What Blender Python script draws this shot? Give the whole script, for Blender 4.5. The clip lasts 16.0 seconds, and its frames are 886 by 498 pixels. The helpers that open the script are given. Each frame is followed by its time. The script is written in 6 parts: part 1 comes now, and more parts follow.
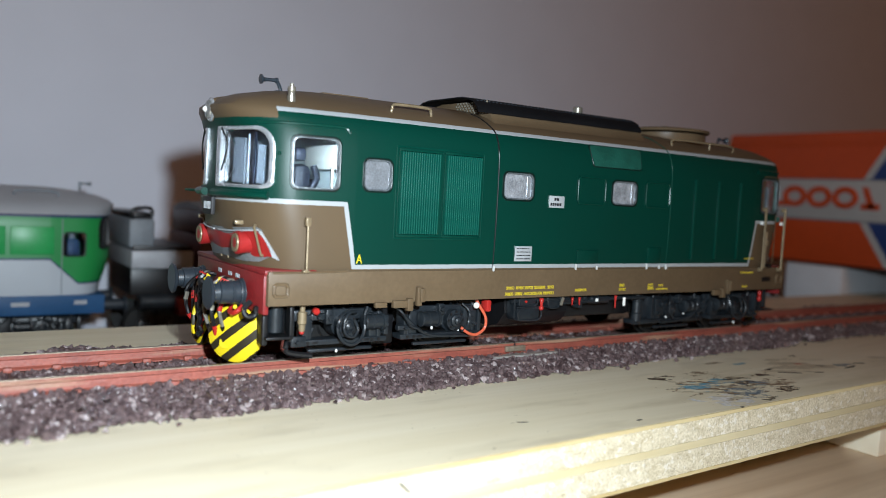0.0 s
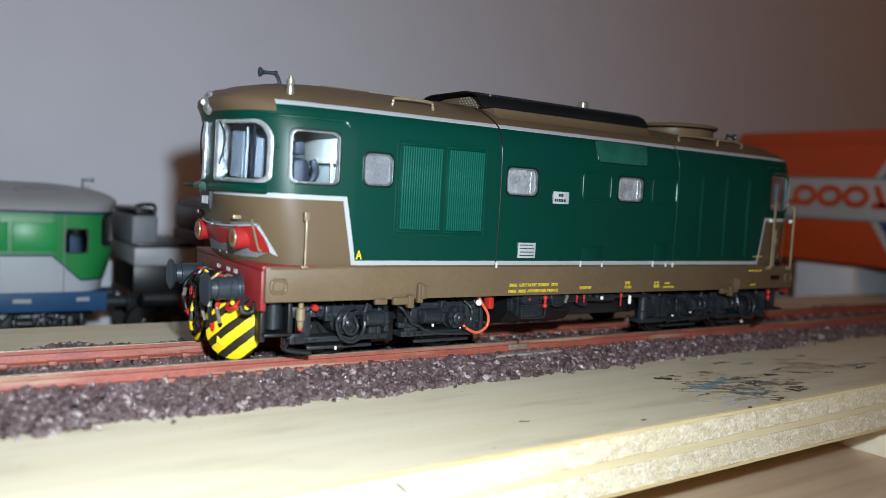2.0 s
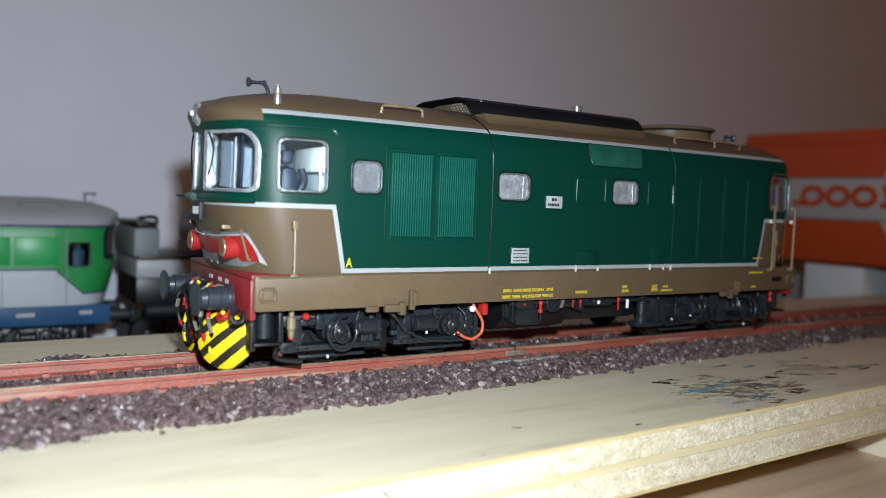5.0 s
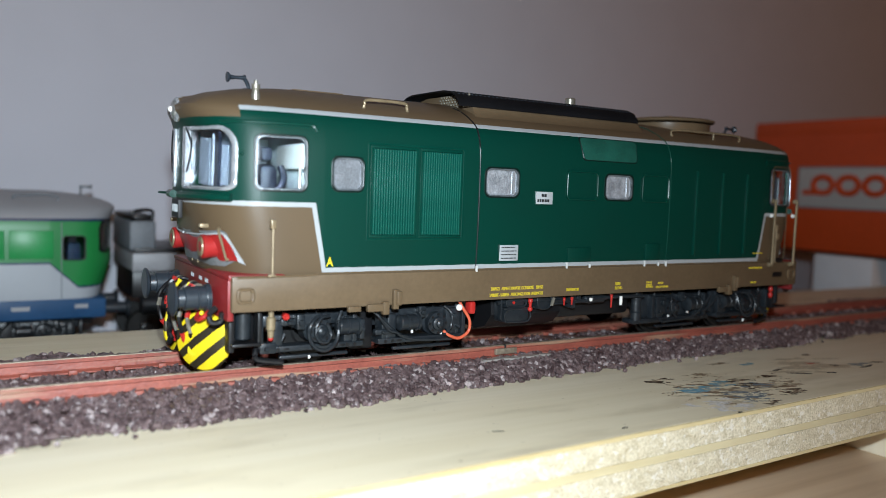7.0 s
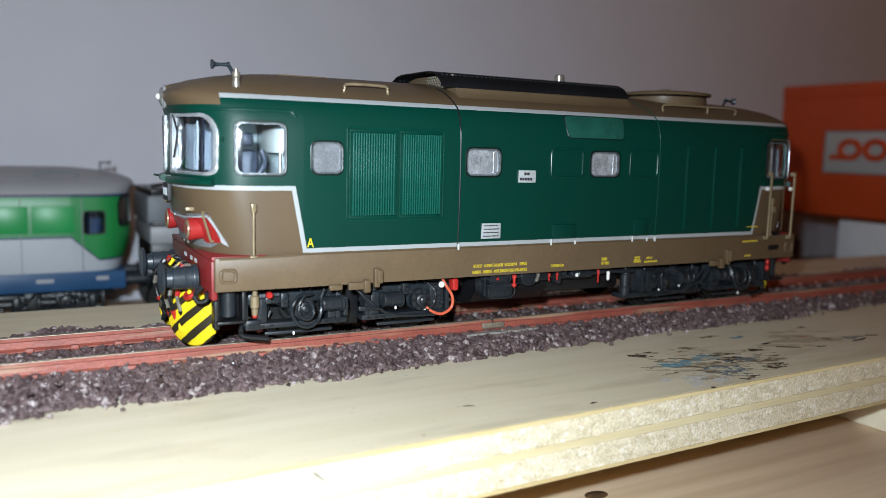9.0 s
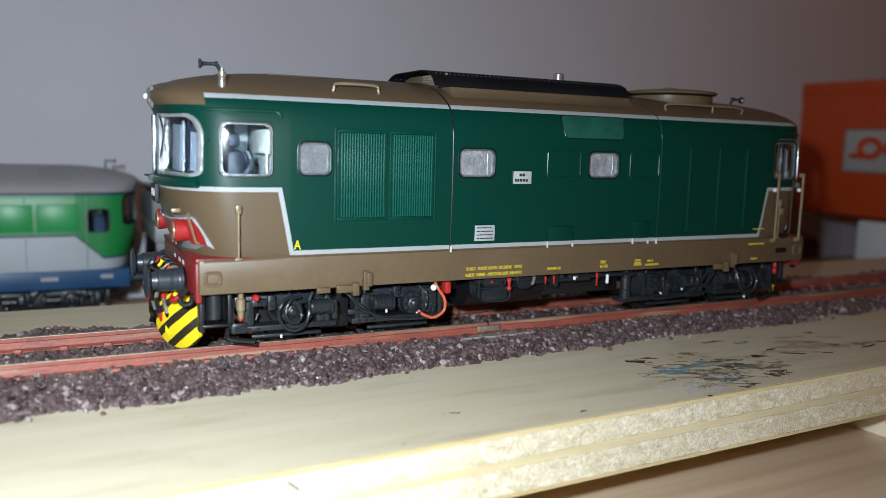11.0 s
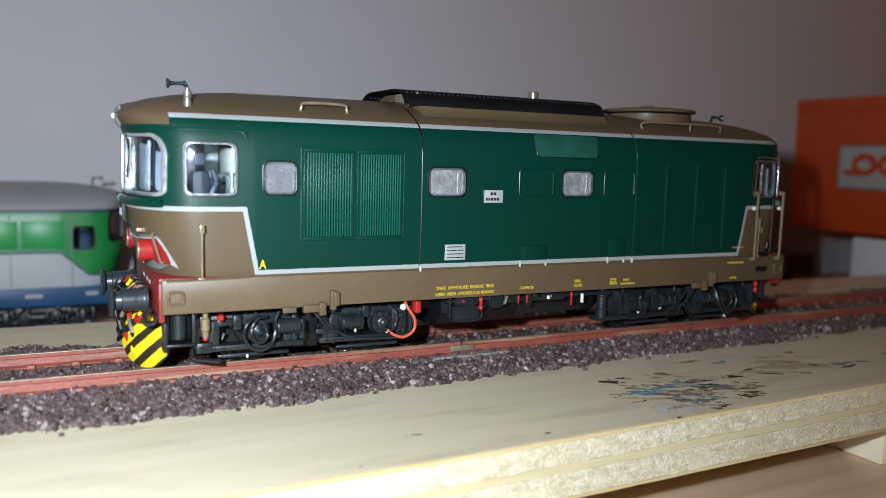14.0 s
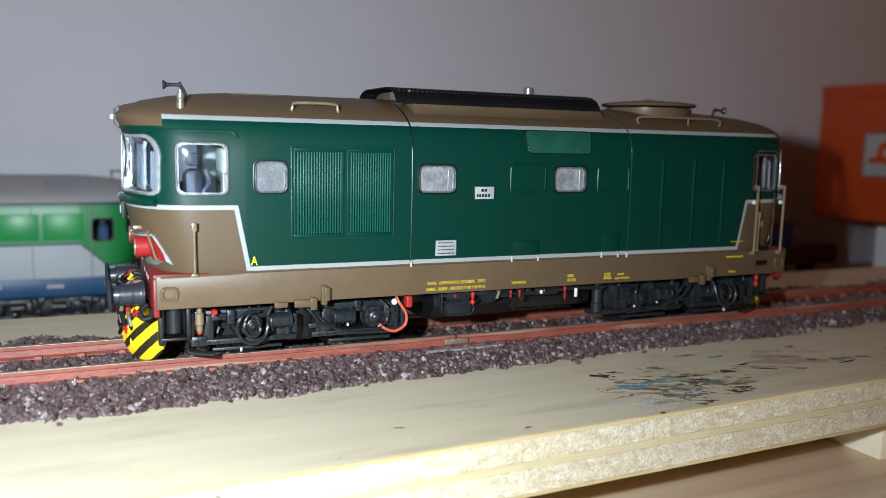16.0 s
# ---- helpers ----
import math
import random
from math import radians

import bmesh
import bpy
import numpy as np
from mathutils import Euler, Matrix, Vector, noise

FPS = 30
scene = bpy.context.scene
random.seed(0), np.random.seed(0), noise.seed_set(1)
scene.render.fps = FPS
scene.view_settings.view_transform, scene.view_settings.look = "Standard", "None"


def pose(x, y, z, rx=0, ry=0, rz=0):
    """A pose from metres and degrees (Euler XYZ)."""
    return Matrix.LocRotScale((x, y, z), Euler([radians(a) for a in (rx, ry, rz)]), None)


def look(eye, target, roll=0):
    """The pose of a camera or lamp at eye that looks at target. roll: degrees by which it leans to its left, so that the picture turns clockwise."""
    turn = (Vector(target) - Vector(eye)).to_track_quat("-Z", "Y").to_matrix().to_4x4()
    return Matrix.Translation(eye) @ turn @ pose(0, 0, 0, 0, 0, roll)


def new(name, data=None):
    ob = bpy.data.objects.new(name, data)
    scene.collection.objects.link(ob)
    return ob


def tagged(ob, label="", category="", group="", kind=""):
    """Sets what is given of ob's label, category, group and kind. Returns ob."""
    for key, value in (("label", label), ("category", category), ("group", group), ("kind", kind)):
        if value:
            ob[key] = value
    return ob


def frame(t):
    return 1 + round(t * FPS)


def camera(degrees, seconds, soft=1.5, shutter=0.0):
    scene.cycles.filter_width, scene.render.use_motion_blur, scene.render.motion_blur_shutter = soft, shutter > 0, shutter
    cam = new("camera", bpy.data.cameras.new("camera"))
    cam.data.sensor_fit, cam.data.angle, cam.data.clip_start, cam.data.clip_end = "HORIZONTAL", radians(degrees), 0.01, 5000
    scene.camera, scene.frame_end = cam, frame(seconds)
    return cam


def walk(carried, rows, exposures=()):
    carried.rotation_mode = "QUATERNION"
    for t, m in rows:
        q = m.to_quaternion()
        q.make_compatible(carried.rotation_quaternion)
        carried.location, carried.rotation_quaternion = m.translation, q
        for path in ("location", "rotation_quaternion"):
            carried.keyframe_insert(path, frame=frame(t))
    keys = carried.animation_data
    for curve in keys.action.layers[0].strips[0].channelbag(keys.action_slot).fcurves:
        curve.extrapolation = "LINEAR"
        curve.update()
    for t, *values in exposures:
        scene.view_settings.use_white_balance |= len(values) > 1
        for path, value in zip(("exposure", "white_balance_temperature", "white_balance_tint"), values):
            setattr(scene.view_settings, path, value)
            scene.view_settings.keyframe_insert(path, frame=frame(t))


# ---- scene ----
# The place is a model railway at 1:87. Lengths below are the prototype's metres; S turns them into true metres.
S = 1 / 87
PATH = [
    (0, -4.003, -11.712, 2.594, 86.014, -3.209, -34.119),
    (0.5, -3.86, -11.613, 2.476, 86.171, -3.193, -34.238),
    (1, -3.93, -11.622, 2.571, 86.073, -3.299, -33.9),
    (1.5, -3.878, -11.624, 2.58, 85.813, -3.384, -33.702),
    (2, -3.798, -11.608, 2.528, 85.97, -3.311, -33.488),
    (2.5, -3.72, -11.578, 2.513, 86.077, -3.11, -33.404),
    (3, -3.555, -11.615, 2.502, 86.089, -2.838, -33.294),
    (3.5, -3.611, -11.633, 2.574, 86.482, -2.865, -33.738),
    (4, -3.67, -11.698, 2.509, 86.728, -2.726, -33.417),
    (6.5, -3.052, -11.773, 2.557, 85.863, -1.876, -31.739),
    (7, -2.986, -11.761, 2.684, 85.512, -2.159, -31.551),
    (7.5, -2.884, -12.12, 2.739, 85.928, -2.477, -31.186),
    (8, -2.596, -12.342, 2.642, 86.071, -1.988, -30.401),
    (8.5, -2.534, -12.539, 2.761, 85.398, -1.72, -29.436),
    (9, -2.338, -12.515, 3.014, 82.664, -1.567, -28.527),
    (11.5, -1.776, -12.522, 3.094, 82.39, -1.69, -26.616),
    (12, -1.718, -12.475, 3.07, 82.724, -1.494, -26.405),
    (12.5, -1.486, -12.597, 3.186, 82.919, -1.385, -26.336),
    (13, -1.413, -12.512, 3.128, 82.818, -1.513, -26.461),
    (13.5, -1.261, -12.607, 3.117, 82.848, -1.603, -26.527),
    (14, -1.243, -12.725, 3.174, 83.385, -1.643, -26.341),
    (14.5, -1.203, -12.803, 3.302, 82.458, -1.749, -25.559),
    (15, -0.898, -12.961, 3.303, 82.757, -1.266, -24.81),
    (15.5, -0.799, -13.074, 3.343, 82.491, -1.388, -24.001),
    (16, -0.688, -13.205, 3.396, 82.223, -1.357, -23.812),
]

cam = camera(58.1, 16.0, soft=0.5)
cam.data.dof.use_dof = True
cam.data.dof.focus_distance = 0.148
cam.data.dof.aperture_fstop = 17.0
walk(cam, [(t, pose(x * S, y * S, z * S, a, b, c)) for t, x, y, z, a, b, c in PATH],
     [(0.0, 0.0), (9.0, 0.0), (11.5, -0.16), (12.5, -0.12), (14.0, 0.0), (16.0, 0.10)])

# ---- world and lamps ----
world = bpy.data.worlds.new("world")
scene.world = world
world.use_nodes = True
world.node_tree.nodes["Background"].inputs[0].default_value = (0.55, 0.36, 0.25, 1)
world.node_tree.nodes["Background"].inputs[1].default_value = 0.008


def lamp(name, kind, energy, color, m, size):
    data = bpy.data.lights.new(name, kind)
    data.energy, data.color = energy, color
    if kind == "AREA":
        data.shape, data.size = "DISK", size
    else:
        data.shadow_soft_size = size
    ob = new(name, data)
    ob.matrix_world = m
    return ob


# the phone's white torch beside its lens, and a dim warm bulb in the room
torch = lamp("torch", "AREA", 0.37, (0.77, 0.90, 1.0),
             look((-3.15 * S, -12.2 * S, 4.15 * S), (0.7 * S, 5.3 * S, -1.3 * S)), 0.006)
torch.data.spread = radians(155)
lamp("room_bulb", "POINT", 10.5, (1.0, 0.48, 0.24), pose(-0.2, -1.75, 1.05), 0.04)

# ---- materials ----


def mat(name, color, rough=0.5, metal=0.0, var=0.15, scale=1.0, bump=0.0, bump_scale=1.0, spec=0.5, coat=0.0, second=None):
    """A painted or plain surface, mottled at two scales; scale 1 is about 1 m of the prototype."""
    m = bpy.data.materials.new(name)
    m.use_nodes = True
    nt = m.node_tree
    b = nt.nodes["Principled BSDF"]
    b.inputs["Roughness"].default_value = rough
    b.inputs["Metallic"].default_value = metal
    b.inputs["Specular IOR Level"].default_value = spec
    b.inputs["Coat Weight"].default_value = coat
    tc = nt.nodes.new("ShaderNodeTexCoord")
    n1 = nt.nodes.new("ShaderNodeTexNoise")
    n1.inputs["Scale"].default_value = 87 * 1.3 / scale
    n1.inputs["Detail"].default_value = 6
    nt.links.new(tc.outputs["Object"], n1.inputs["Vector"])
    n2 = nt.nodes.new("ShaderNodeTexNoise")
    n2.inputs["Scale"].default_value = 87 * 14 / scale
    n2.inputs["Detail"].default_value = 3
    nt.links.new(tc.outputs["Object"], n2.inputs["Vector"])
    add = nt.nodes.new("ShaderNodeMath")
    add.operation = "ADD"
    nt.links.new(n1.outputs["Fac"], add.inputs[0])
    nt.links.new(n2.outputs["Fac"], add.inputs[1])
    ramp = nt.nodes.new("ShaderNodeMapRange")
    ramp.inputs["From Min"].default_value, ramp.inputs["From Max"].default_value = 0.7, 1.3
    nt.links.new(add.outputs[0], ramp.inputs["Value"])
    mix = nt.nodes.new("ShaderNodeMix")
    mix.data_type = "RGBA"
    lo = second or tuple(c * (1 - var) for c in color)
    hi = color if second else tuple(min(1, c * (1 + var)) for c in color)
    mix.inputs["A"].default_value, mix.inputs["B"].default_value = (*lo, 1), (*hi, 1)
    nt.links.new(ramp.outputs[0], mix.inputs["Factor"])
    nt.links.new(mix.outputs["Result"], b.inputs["Base Color"])
    rr = nt.nodes.new("ShaderNodeMapRange")
    rr.inputs["To Min"].default_value, rr.inputs["To Max"].default_value = max(0.02, rough - 0.08), min(1, rough + 0.08)
    nt.links.new(n1.outputs["Fac"], rr.inputs["Value"])
    nt.links.new(rr.outputs[0], b.inputs["Roughness"])
    if bump:
        n3 = nt.nodes.new("ShaderNodeTexNoise")
        n3.inputs["Scale"].default_value = 87 * 22 / bump_scale
        n3.inputs["Detail"].default_value = 4
        nt.links.new(tc.outputs["Object"], n3.inputs["Vector"])
        bp = nt.nodes.new("ShaderNodeBump")
        bp.inputs["Strength"].default_value = bump
        bp.inputs["Distance"].default_value = 0.0003
        nt.links.new(n3.outputs["Fac"], bp.inputs["Height"])
        nt.links.new(bp.outputs[0], b.inputs["Normal"])
    return m


class Nodes:
    """Short names for node arithmetic."""

    def __init__(self, m):
        self.nt = m.node_tree

    def math(self, op, a, b=None, c=None):
        n = self.nt.nodes.new("ShaderNodeMath")
        n.operation = op
        for k, v in enumerate((a, b, c)):
            if v is None:
                continue
            if isinstance(v, (int, float)):
                n.inputs[k].default_value = v
            else:
                self.nt.links.new(v, n.inputs[k])
        return n.outputs[0]

    def mix(self, fac, a, b):
        n = self.nt.nodes.new("ShaderNodeMix")
        n.data_type = "RGBA"
        self.nt.links.new(fac, n.inputs["Factor"])
        for key, v in (("A", a), ("B", b)):
            if isinstance(v, tuple):
                n.inputs[key].default_value = (*v, 1)
            else:
                self.nt.links.new(v, n.inputs[key])
        return n.outputs["Result"]

    def noise(self, vec, scale, detail=4, stretch=None):
        if stretch:
            mp = self.nt.nodes.new("ShaderNodeMapping")
            mp.inputs["Scale"].default_value = stretch
            self.nt.links.new(vec, mp.inputs["Vector"])
            vec = mp.outputs[0]
        n = self.nt.nodes.new("ShaderNodeTexNoise")
        n.inputs["Scale"].default_value = scale
        n.inputs["Detail"].default_value = detail
        self.nt.links.new(vec, n.inputs["Vector"])
        return n.outputs["Fac"]


def coords(m):
    """The prototype's x, y, z on a surface, and the plain object vector."""
    nt = m.node_tree
    tc = nt.nodes.new("ShaderNodeTexCoord")
    sep = nt.nodes.new("ShaderNodeSeparateXYZ")
    nt.links.new(tc.outputs["Object"], sep.inputs[0])
    k = Nodes(m)
    return k, [k.math("MULTIPLY", sep.outputs[i], 87.0) for i in range(3)], tc.outputs["Object"]


LENGTH = 12.12


def livery(name, low, mid, line, top, roof_line=3.60, cab=2.33, sill=1.43, slope=0.19, rough=0.40):
    """Body paint of a locomotive: cab ends and sill in one colour, sides in another, thin lines between them, roof on top."""
    m = bpy.data.materials.new(name)
    m.use_nodes = True
    b = m.node_tree.nodes["Principled BSDF"]
    b.inputs["Specular IOR Level"].default_value = 0.26
    k, (x, y, z), vec = coords(m)
    x1 = k.math("MINIMUM", x, k.math("SUBTRACT", LENGTH, x))
    ramp_x = k.math("SUBTRACT", 1.38 + slope * sill, k.math("MULTIPLY", z, slope))
    inner = k.math("MINIMUM", k.math("SUBTRACT", ramp_x, x1), k.math("SUBTRACT", cab, z))
    g = k.math("MAXIMUM", k.math("SUBTRACT", sill, z), inner)
    wob = k.math("MULTIPLY", k.math("SUBTRACT", k.noise(vec, 87 * 9), 0.5), 0.012)
    g = k.math("ADD", g, wob)
    is_line = k.math("GREATER_THAN", g, -0.065)
    is_low = k.math("GREATER_THAN", g, 0.0)
    col = k.mix(is_line, mid, line)
    col = k.mix(is_low, col, low)
    h = k.math("ADD", k.math("SUBTRACT", z, roof_line), wob)
    back = k.math("GREATER_THAN", x1, 0.27)
    col = k.mix(k.math("MULTIPLY", k.math("GREATER_THAN", h, 0.0), back), col, line)
    front_roof = k.math("MULTIPLY", k.math("GREATER_THAN", h, -0.10), k.math("SUBTRACT", 1.0, back))
    col = k.mix(k.math("MAXIMUM", k.math("GREATER_THAN", h, 0.065), front_roof), col, top)
    grime = k.noise(vec, 87 * 0.7, 6)
    shade = m.node_tree.nodes.new("ShaderNodeMix")
    shade.data_type, shade.blend_type = "RGBA", "MULTIPLY"
    shade.inputs["B"].default_value = (0.55, 0.55, 0.55, 1)
    m.node_tree.links.new(col, shade.inputs["A"])
    m.node_tree.links.new(k.math("MULTIPLY", grime, 0.6), shade.inputs["Factor"])
    dark = shade.outputs["Result"]
    m.node_tree.links.new(dark, b.inputs["Base Color"])
    r = m.node_tree.nodes.new("ShaderNodeMapRange")
    r.inputs["To Min"].default_value, r.inputs["To Max"].default_value = rough - 0.06, rough + 0.1
    m.node_tree.links.new(grime, r.inputs["Value"])
    m.node_tree.links.new(r.outputs[0], b.inputs["Roughness"])
    bp = m.node_tree.nodes.new("ShaderNodeBump")
    bp.inputs["Strength"].default_value, bp.inputs["Distance"].default_value = 0.05, 0.0002
    m.node_tree.links.new(k.noise(vec, 87 * 30, 3), bp.inputs["Height"])
    m.node_tree.links.new(bp.outputs[0], b.inputs["Normal"])
    return m


BROWN, GREEN, WHITE = (0.116, 0.079, 0.045), (0.0, 0.0365, 0.0245), (0.37, 0.39, 0.40)
M_LIVERY = livery("castano_and_green_paint", BROWN, GREEN, WHITE, BROWN)
M_BROWN = mat("brown_paint", BROWN, 0.40, var=0.10, bump=0.015, spec=0.3)
M_GREEN = mat("green_paint", GREEN, 0.31, var=0.12, bump=0.05, spec=0.35)
# body green lightened for the light that the fins' edges catch
M_FIN = mat("louvre_green_lit", (0.003, 0.078, 0.056), 0.36, var=0.1, spec=0.4)
M_GREEN_DARK = mat("green_recess_paint", (0.0, 0.046, 0.031), 0.4, var=0.12)
M_WHITE = mat("white_paint", WHITE, 0.5, var=0.08)
M_RED = mat("red_paint", (0.30, 0.016, 0.015), 0.38, var=0.15)
M_RED_DARK = mat("dark_red_paint", (0.20, 0.014, 0.015), 0.45, var=0.2)
M_ORANGE = mat("orange_wire_plastic", (0.52, 0.095, 0.045), 0.4, var=0.1)
M_REDWIRE = mat("red_hose_tip_paint", (0.40, 0.020, 0.016), 0.35)
M_YELLOW = mat("yellow_paint", (0.80, 0.60, 0.02), 0.45, var=0.12)
M_CHROME = mat("silvered_plastic", (0.50, 0.53, 0.56), 0.25, metal=0.6, var=0.30, scale=0.25, bump=0.5, bump_scale=1.6, coat=0.4)
M_STEEL = mat("turned_steel", (0.27, 0.25, 0.205), 0.32, metal=0.6, var=0.15)
M_HANDLE = mat("pale_bronze_wire", (0.25, 0.19, 0.115), 0.35, metal=0.3, var=0.3, scale=0.2)
M_BRASS = mat("bronze_painted_wire", (0.22, 0.168, 0.100), 0.40, metal=0.25, var=0.2)
M_BUFFER = mat("grey_plastic", (0.021, 0.028, 0.036), 0.36, var=0.15, bump=0.05)
M_BOGIE = mat("anthracite_plastic", (0.0125, 0.016, 0.0195), 0.36, var=0.3, bump=0.15)
M_BLACK = mat("black_plastic", (0.006, 0.006, 0.007), 0.40, var=0.3)
M_WHITEPL = mat("white_plastic", (0.75, 0.74, 0.70), 0.4, var=0.06)
M_CABWALL = mat("grey_green_cab_plastic", (0.40, 0.45, 0.43), 0.5, var=0.12)
M_NOTICE = mat("cream_card", (0.72, 0.72, 0.63), 0.6, var=0.08)
M_LENS = mat("silvered_lamp_lens", (0.36, 0.37, 0.36), 0.20, metal=0.6, var=0.45, scale=0.15, bump=0.5, bump_scale=1.5, coat=0.6)
M_SEAT = mat("blue_black_plastic", (0.008, 0.011, 0.020), 0.6, var=0.3)
M_SILVER = mat("dull_silver_paint", (0.20, 0.21, 0.215), 0.38, metal=0.25, var=0.2, scale=0.5)
M_PLATE = mat("silver_plate_paint", (0.36, 0.38, 0.39), 0.4, var=0.12)
M_LETTER = mat("yellow_lettering", (0.62, 0.47, 0.03), 0.5, var=0.1)
M_INK = mat("black_ink", (0.012, 0.012, 0.014), 0.6)
M_WHEEL = mat("blackened_wheel", (0.014, 0.014, 0.014), 0.38, metal=0.3, var=0.2)
M_RAILRED = mat("rust_red_rail_paint", (0.33, 0.088, 0.058), 0.48, var=0.22, bump=0.3, scale=0.6, second=(0.21, 0.055, 0.040))
def rail_paint():
    """Rust-red paint, rubbed to tan in lengthwise scratches."""
    m = bpy.data.materials["rust_red_rail_paint"]
    k, xyz, vec = coords(m)
    b = m.node_tree.nodes["Principled BSDF"]
    base = b.inputs["Base Color"].links[0].from_socket
    ramp = m.node_tree.nodes.new("ShaderNodeMapRange")
    ramp.inputs["From Min"].default_value, ramp.inputs["From Max"].default_value = 0.54, 0.66
    m.node_tree.links.new(k.noise(vec, 87 * 3.0, 7, (0.12, 1.0, 3.0)), ramp.inputs["Value"])
    m.node_tree.links.new(k.mix(k.math("MULTIPLY", ramp.outputs[0], 0.7), base, (0.36, 0.25, 0.16)), b.inputs["Base Color"])


rail_paint()
M_RAILTOP = mat("bare_rail_metal", (0.29, 0.235, 0.175), 0.48, metal=0.5, var=0.35)
M_SLEEPER = mat("brown_sleeper_plastic", (0.10, 0.050, 0.038), 0.6, var=0.25)
M_GREYROOF = mat("light_grey_paint", (0.30, 0.31, 0.33), 0.45, var=0.1)
M_BLUE = mat("dark_blue_paint", (0.016, 0.070, 0.17), 0.42, var=0.12)
M_CASTANO = mat("red_brown_paint", (0.085, 0.026, 0.026), 0.5, var=0.15, bump=0.1)
M_CASTANO_DARK = mat("dark_maroon_paint", (0.045, 0.010, 0.012), 0.45, var=0.15)
M_FLATGREY = mat("flat_grey_paint", (0.17, 0.19, 0.21), 0.55, var=0.15)
M_CARD_ORANGE = mat("orange_printed_card", (0.62, 0.075, 0.012), 0.5, var=0.07, scale=3, bump=0.04, bump_scale=3)
M_CARD_WHITE = mat("grey_white_printed_card", (0.52, 0.52, 0.50), 0.5, var=0.05, scale=3)
M_CARD_BLUE = mat("blue_printed_card", (0.012, 0.045, 0.20), 0.5, var=0.07, scale=3)
M_FOAM = mat("white_polystyrene", (0.70, 0.74, 0.78), 0.8, var=0.06, bump=0.3)
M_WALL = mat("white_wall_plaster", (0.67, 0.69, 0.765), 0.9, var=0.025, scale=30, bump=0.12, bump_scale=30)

# unseen walls and ceiling, coloured dark so the body paint reflects less light
M_ROOM = mat("unseen_darkened_plaster", (0.26, 0.24, 0.22), 0.9, var=0.03, scale=30, bump=0.1, bump_scale=30)


def glass(name):
    m = bpy.data.materials.new(name)
    m.use_nodes = True
    nt = m.node_tree
    b = nt.nodes["Principled BSDF"]
    b.inputs["Base Color"].default_value = (0.95, 0.97, 0.97, 1)
    b.inputs["Roughness"].default_value = 0.04
    b.inputs["Transmission Weight"].default_value = 1.0
    b.inputs["IOR"].default_value = 1.49
    tc = nt.nodes.new("ShaderNodeTexCoord")
    n = nt.nodes.new("ShaderNodeTexNoise")
    n.inputs["Scale"].default_value = 87 * 5
    nt.links.new(tc.outputs["Object"], n.inputs["Vector"])
    bp = nt.nodes.new("ShaderNodeBump")
    bp.inputs["Strength"].default_value, bp.inputs["Distance"].default_value = 0.06, 0.0003
    nt.links.new(n.outputs["Fac"], bp.inputs["Height"])
    nt.links.new(bp.outputs[0], b.inputs["Normal"])
    return m


M_GLASS = glass("clear_plastic_glazing")
M_PANE = glass("scratched_plastic_glazing")
M_PANE.node_tree.nodes["Principled BSDF"].inputs["Transmission Weight"].default_value = 1.0
M_PANE.node_tree.nodes["Principled BSDF"].inputs["Base Color"].default_value = (0.70, 0.78, 0.86, 1)
M_PANE.node_tree.nodes["Principled BSDF"].inputs["Roughness"].default_value = 0.06
M_SILVER_PANE = mat("frosted_silver_pane", (0.25, 0.265, 0.29), 0.30, metal=0.2, scale=0.35, bump=0.35, bump_scale=2.0, coat=0.3, second=(0.13, 0.14, 0.15))
M_BRIGHT_PANE = mat("scratched_silver_pane", (0.60, 0.63, 0.67), 0.25, metal=0.4, scale=0.22, bump=0.6, bump_scale=2.0, coat=0.3, second=(0.17, 0.18, 0.20))
M_GRILLE = mat("matt_black_mesh", (0.004, 0.004, 0.005), 0.7, var=0.3, spec=0.15)
M_EDGE = mat("dull_silver_edging", (0.12, 0.135, 0.145), 0.3, metal=0.3, var=0.5, scale=0.2, bump=0.4)
M_GASKET = mat("black_green_gasket", (0.001, 0.010, 0.008), 0.35, var=0.2)
M_FLAP = mat("frosted_green_flap", (0.006, 0.070, 0.050), 0.5, var=0.25, scale=0.3, bump=0.3)



def stone_material():
    m = bpy.data.materials.new("porphyry_ballast")
    m.use_nodes = True
    k, xyz, vec = coords(m)
    b = m.node_tree.nodes["Principled BSDF"]
    geo = m.node_tree.nodes.new("ShaderNodeNewGeometry")
    rnd = geo.outputs["Random Per Island"]
    col = k.mix(rnd, (0.048, 0.031, 0.031), (0.205, 0.145, 0.142))
    col = k.mix(k.math("GREATER_THAN", rnd, 0.93), col, (0.42, 0.35, 0.34))
    col = k.mix(k.math("MULTIPLY", k.noise(vec, 87 * 25, 5), 0.6), col, (0.05, 0.03, 0.032))
    m.node_tree.links.new(col, b.inputs["Base Color"])
    b.inputs["Roughness"].default_value = 0.14
    b.inputs["Specular IOR Level"].default_value = 0.6
    bp = m.node_tree.nodes.new("ShaderNodeBump")
    bp.inputs["Strength"].default_value, bp.inputs["Distance"].default_value = 0.6, 0.0003
    m.node_tree.links.new(k.noise(vec, 87 * 40, 5), bp.inputs["Height"])
    m.node_tree.links.new(bp.outputs[0], b.inputs["Normal"])
    return m


M_STONE = stone_material()


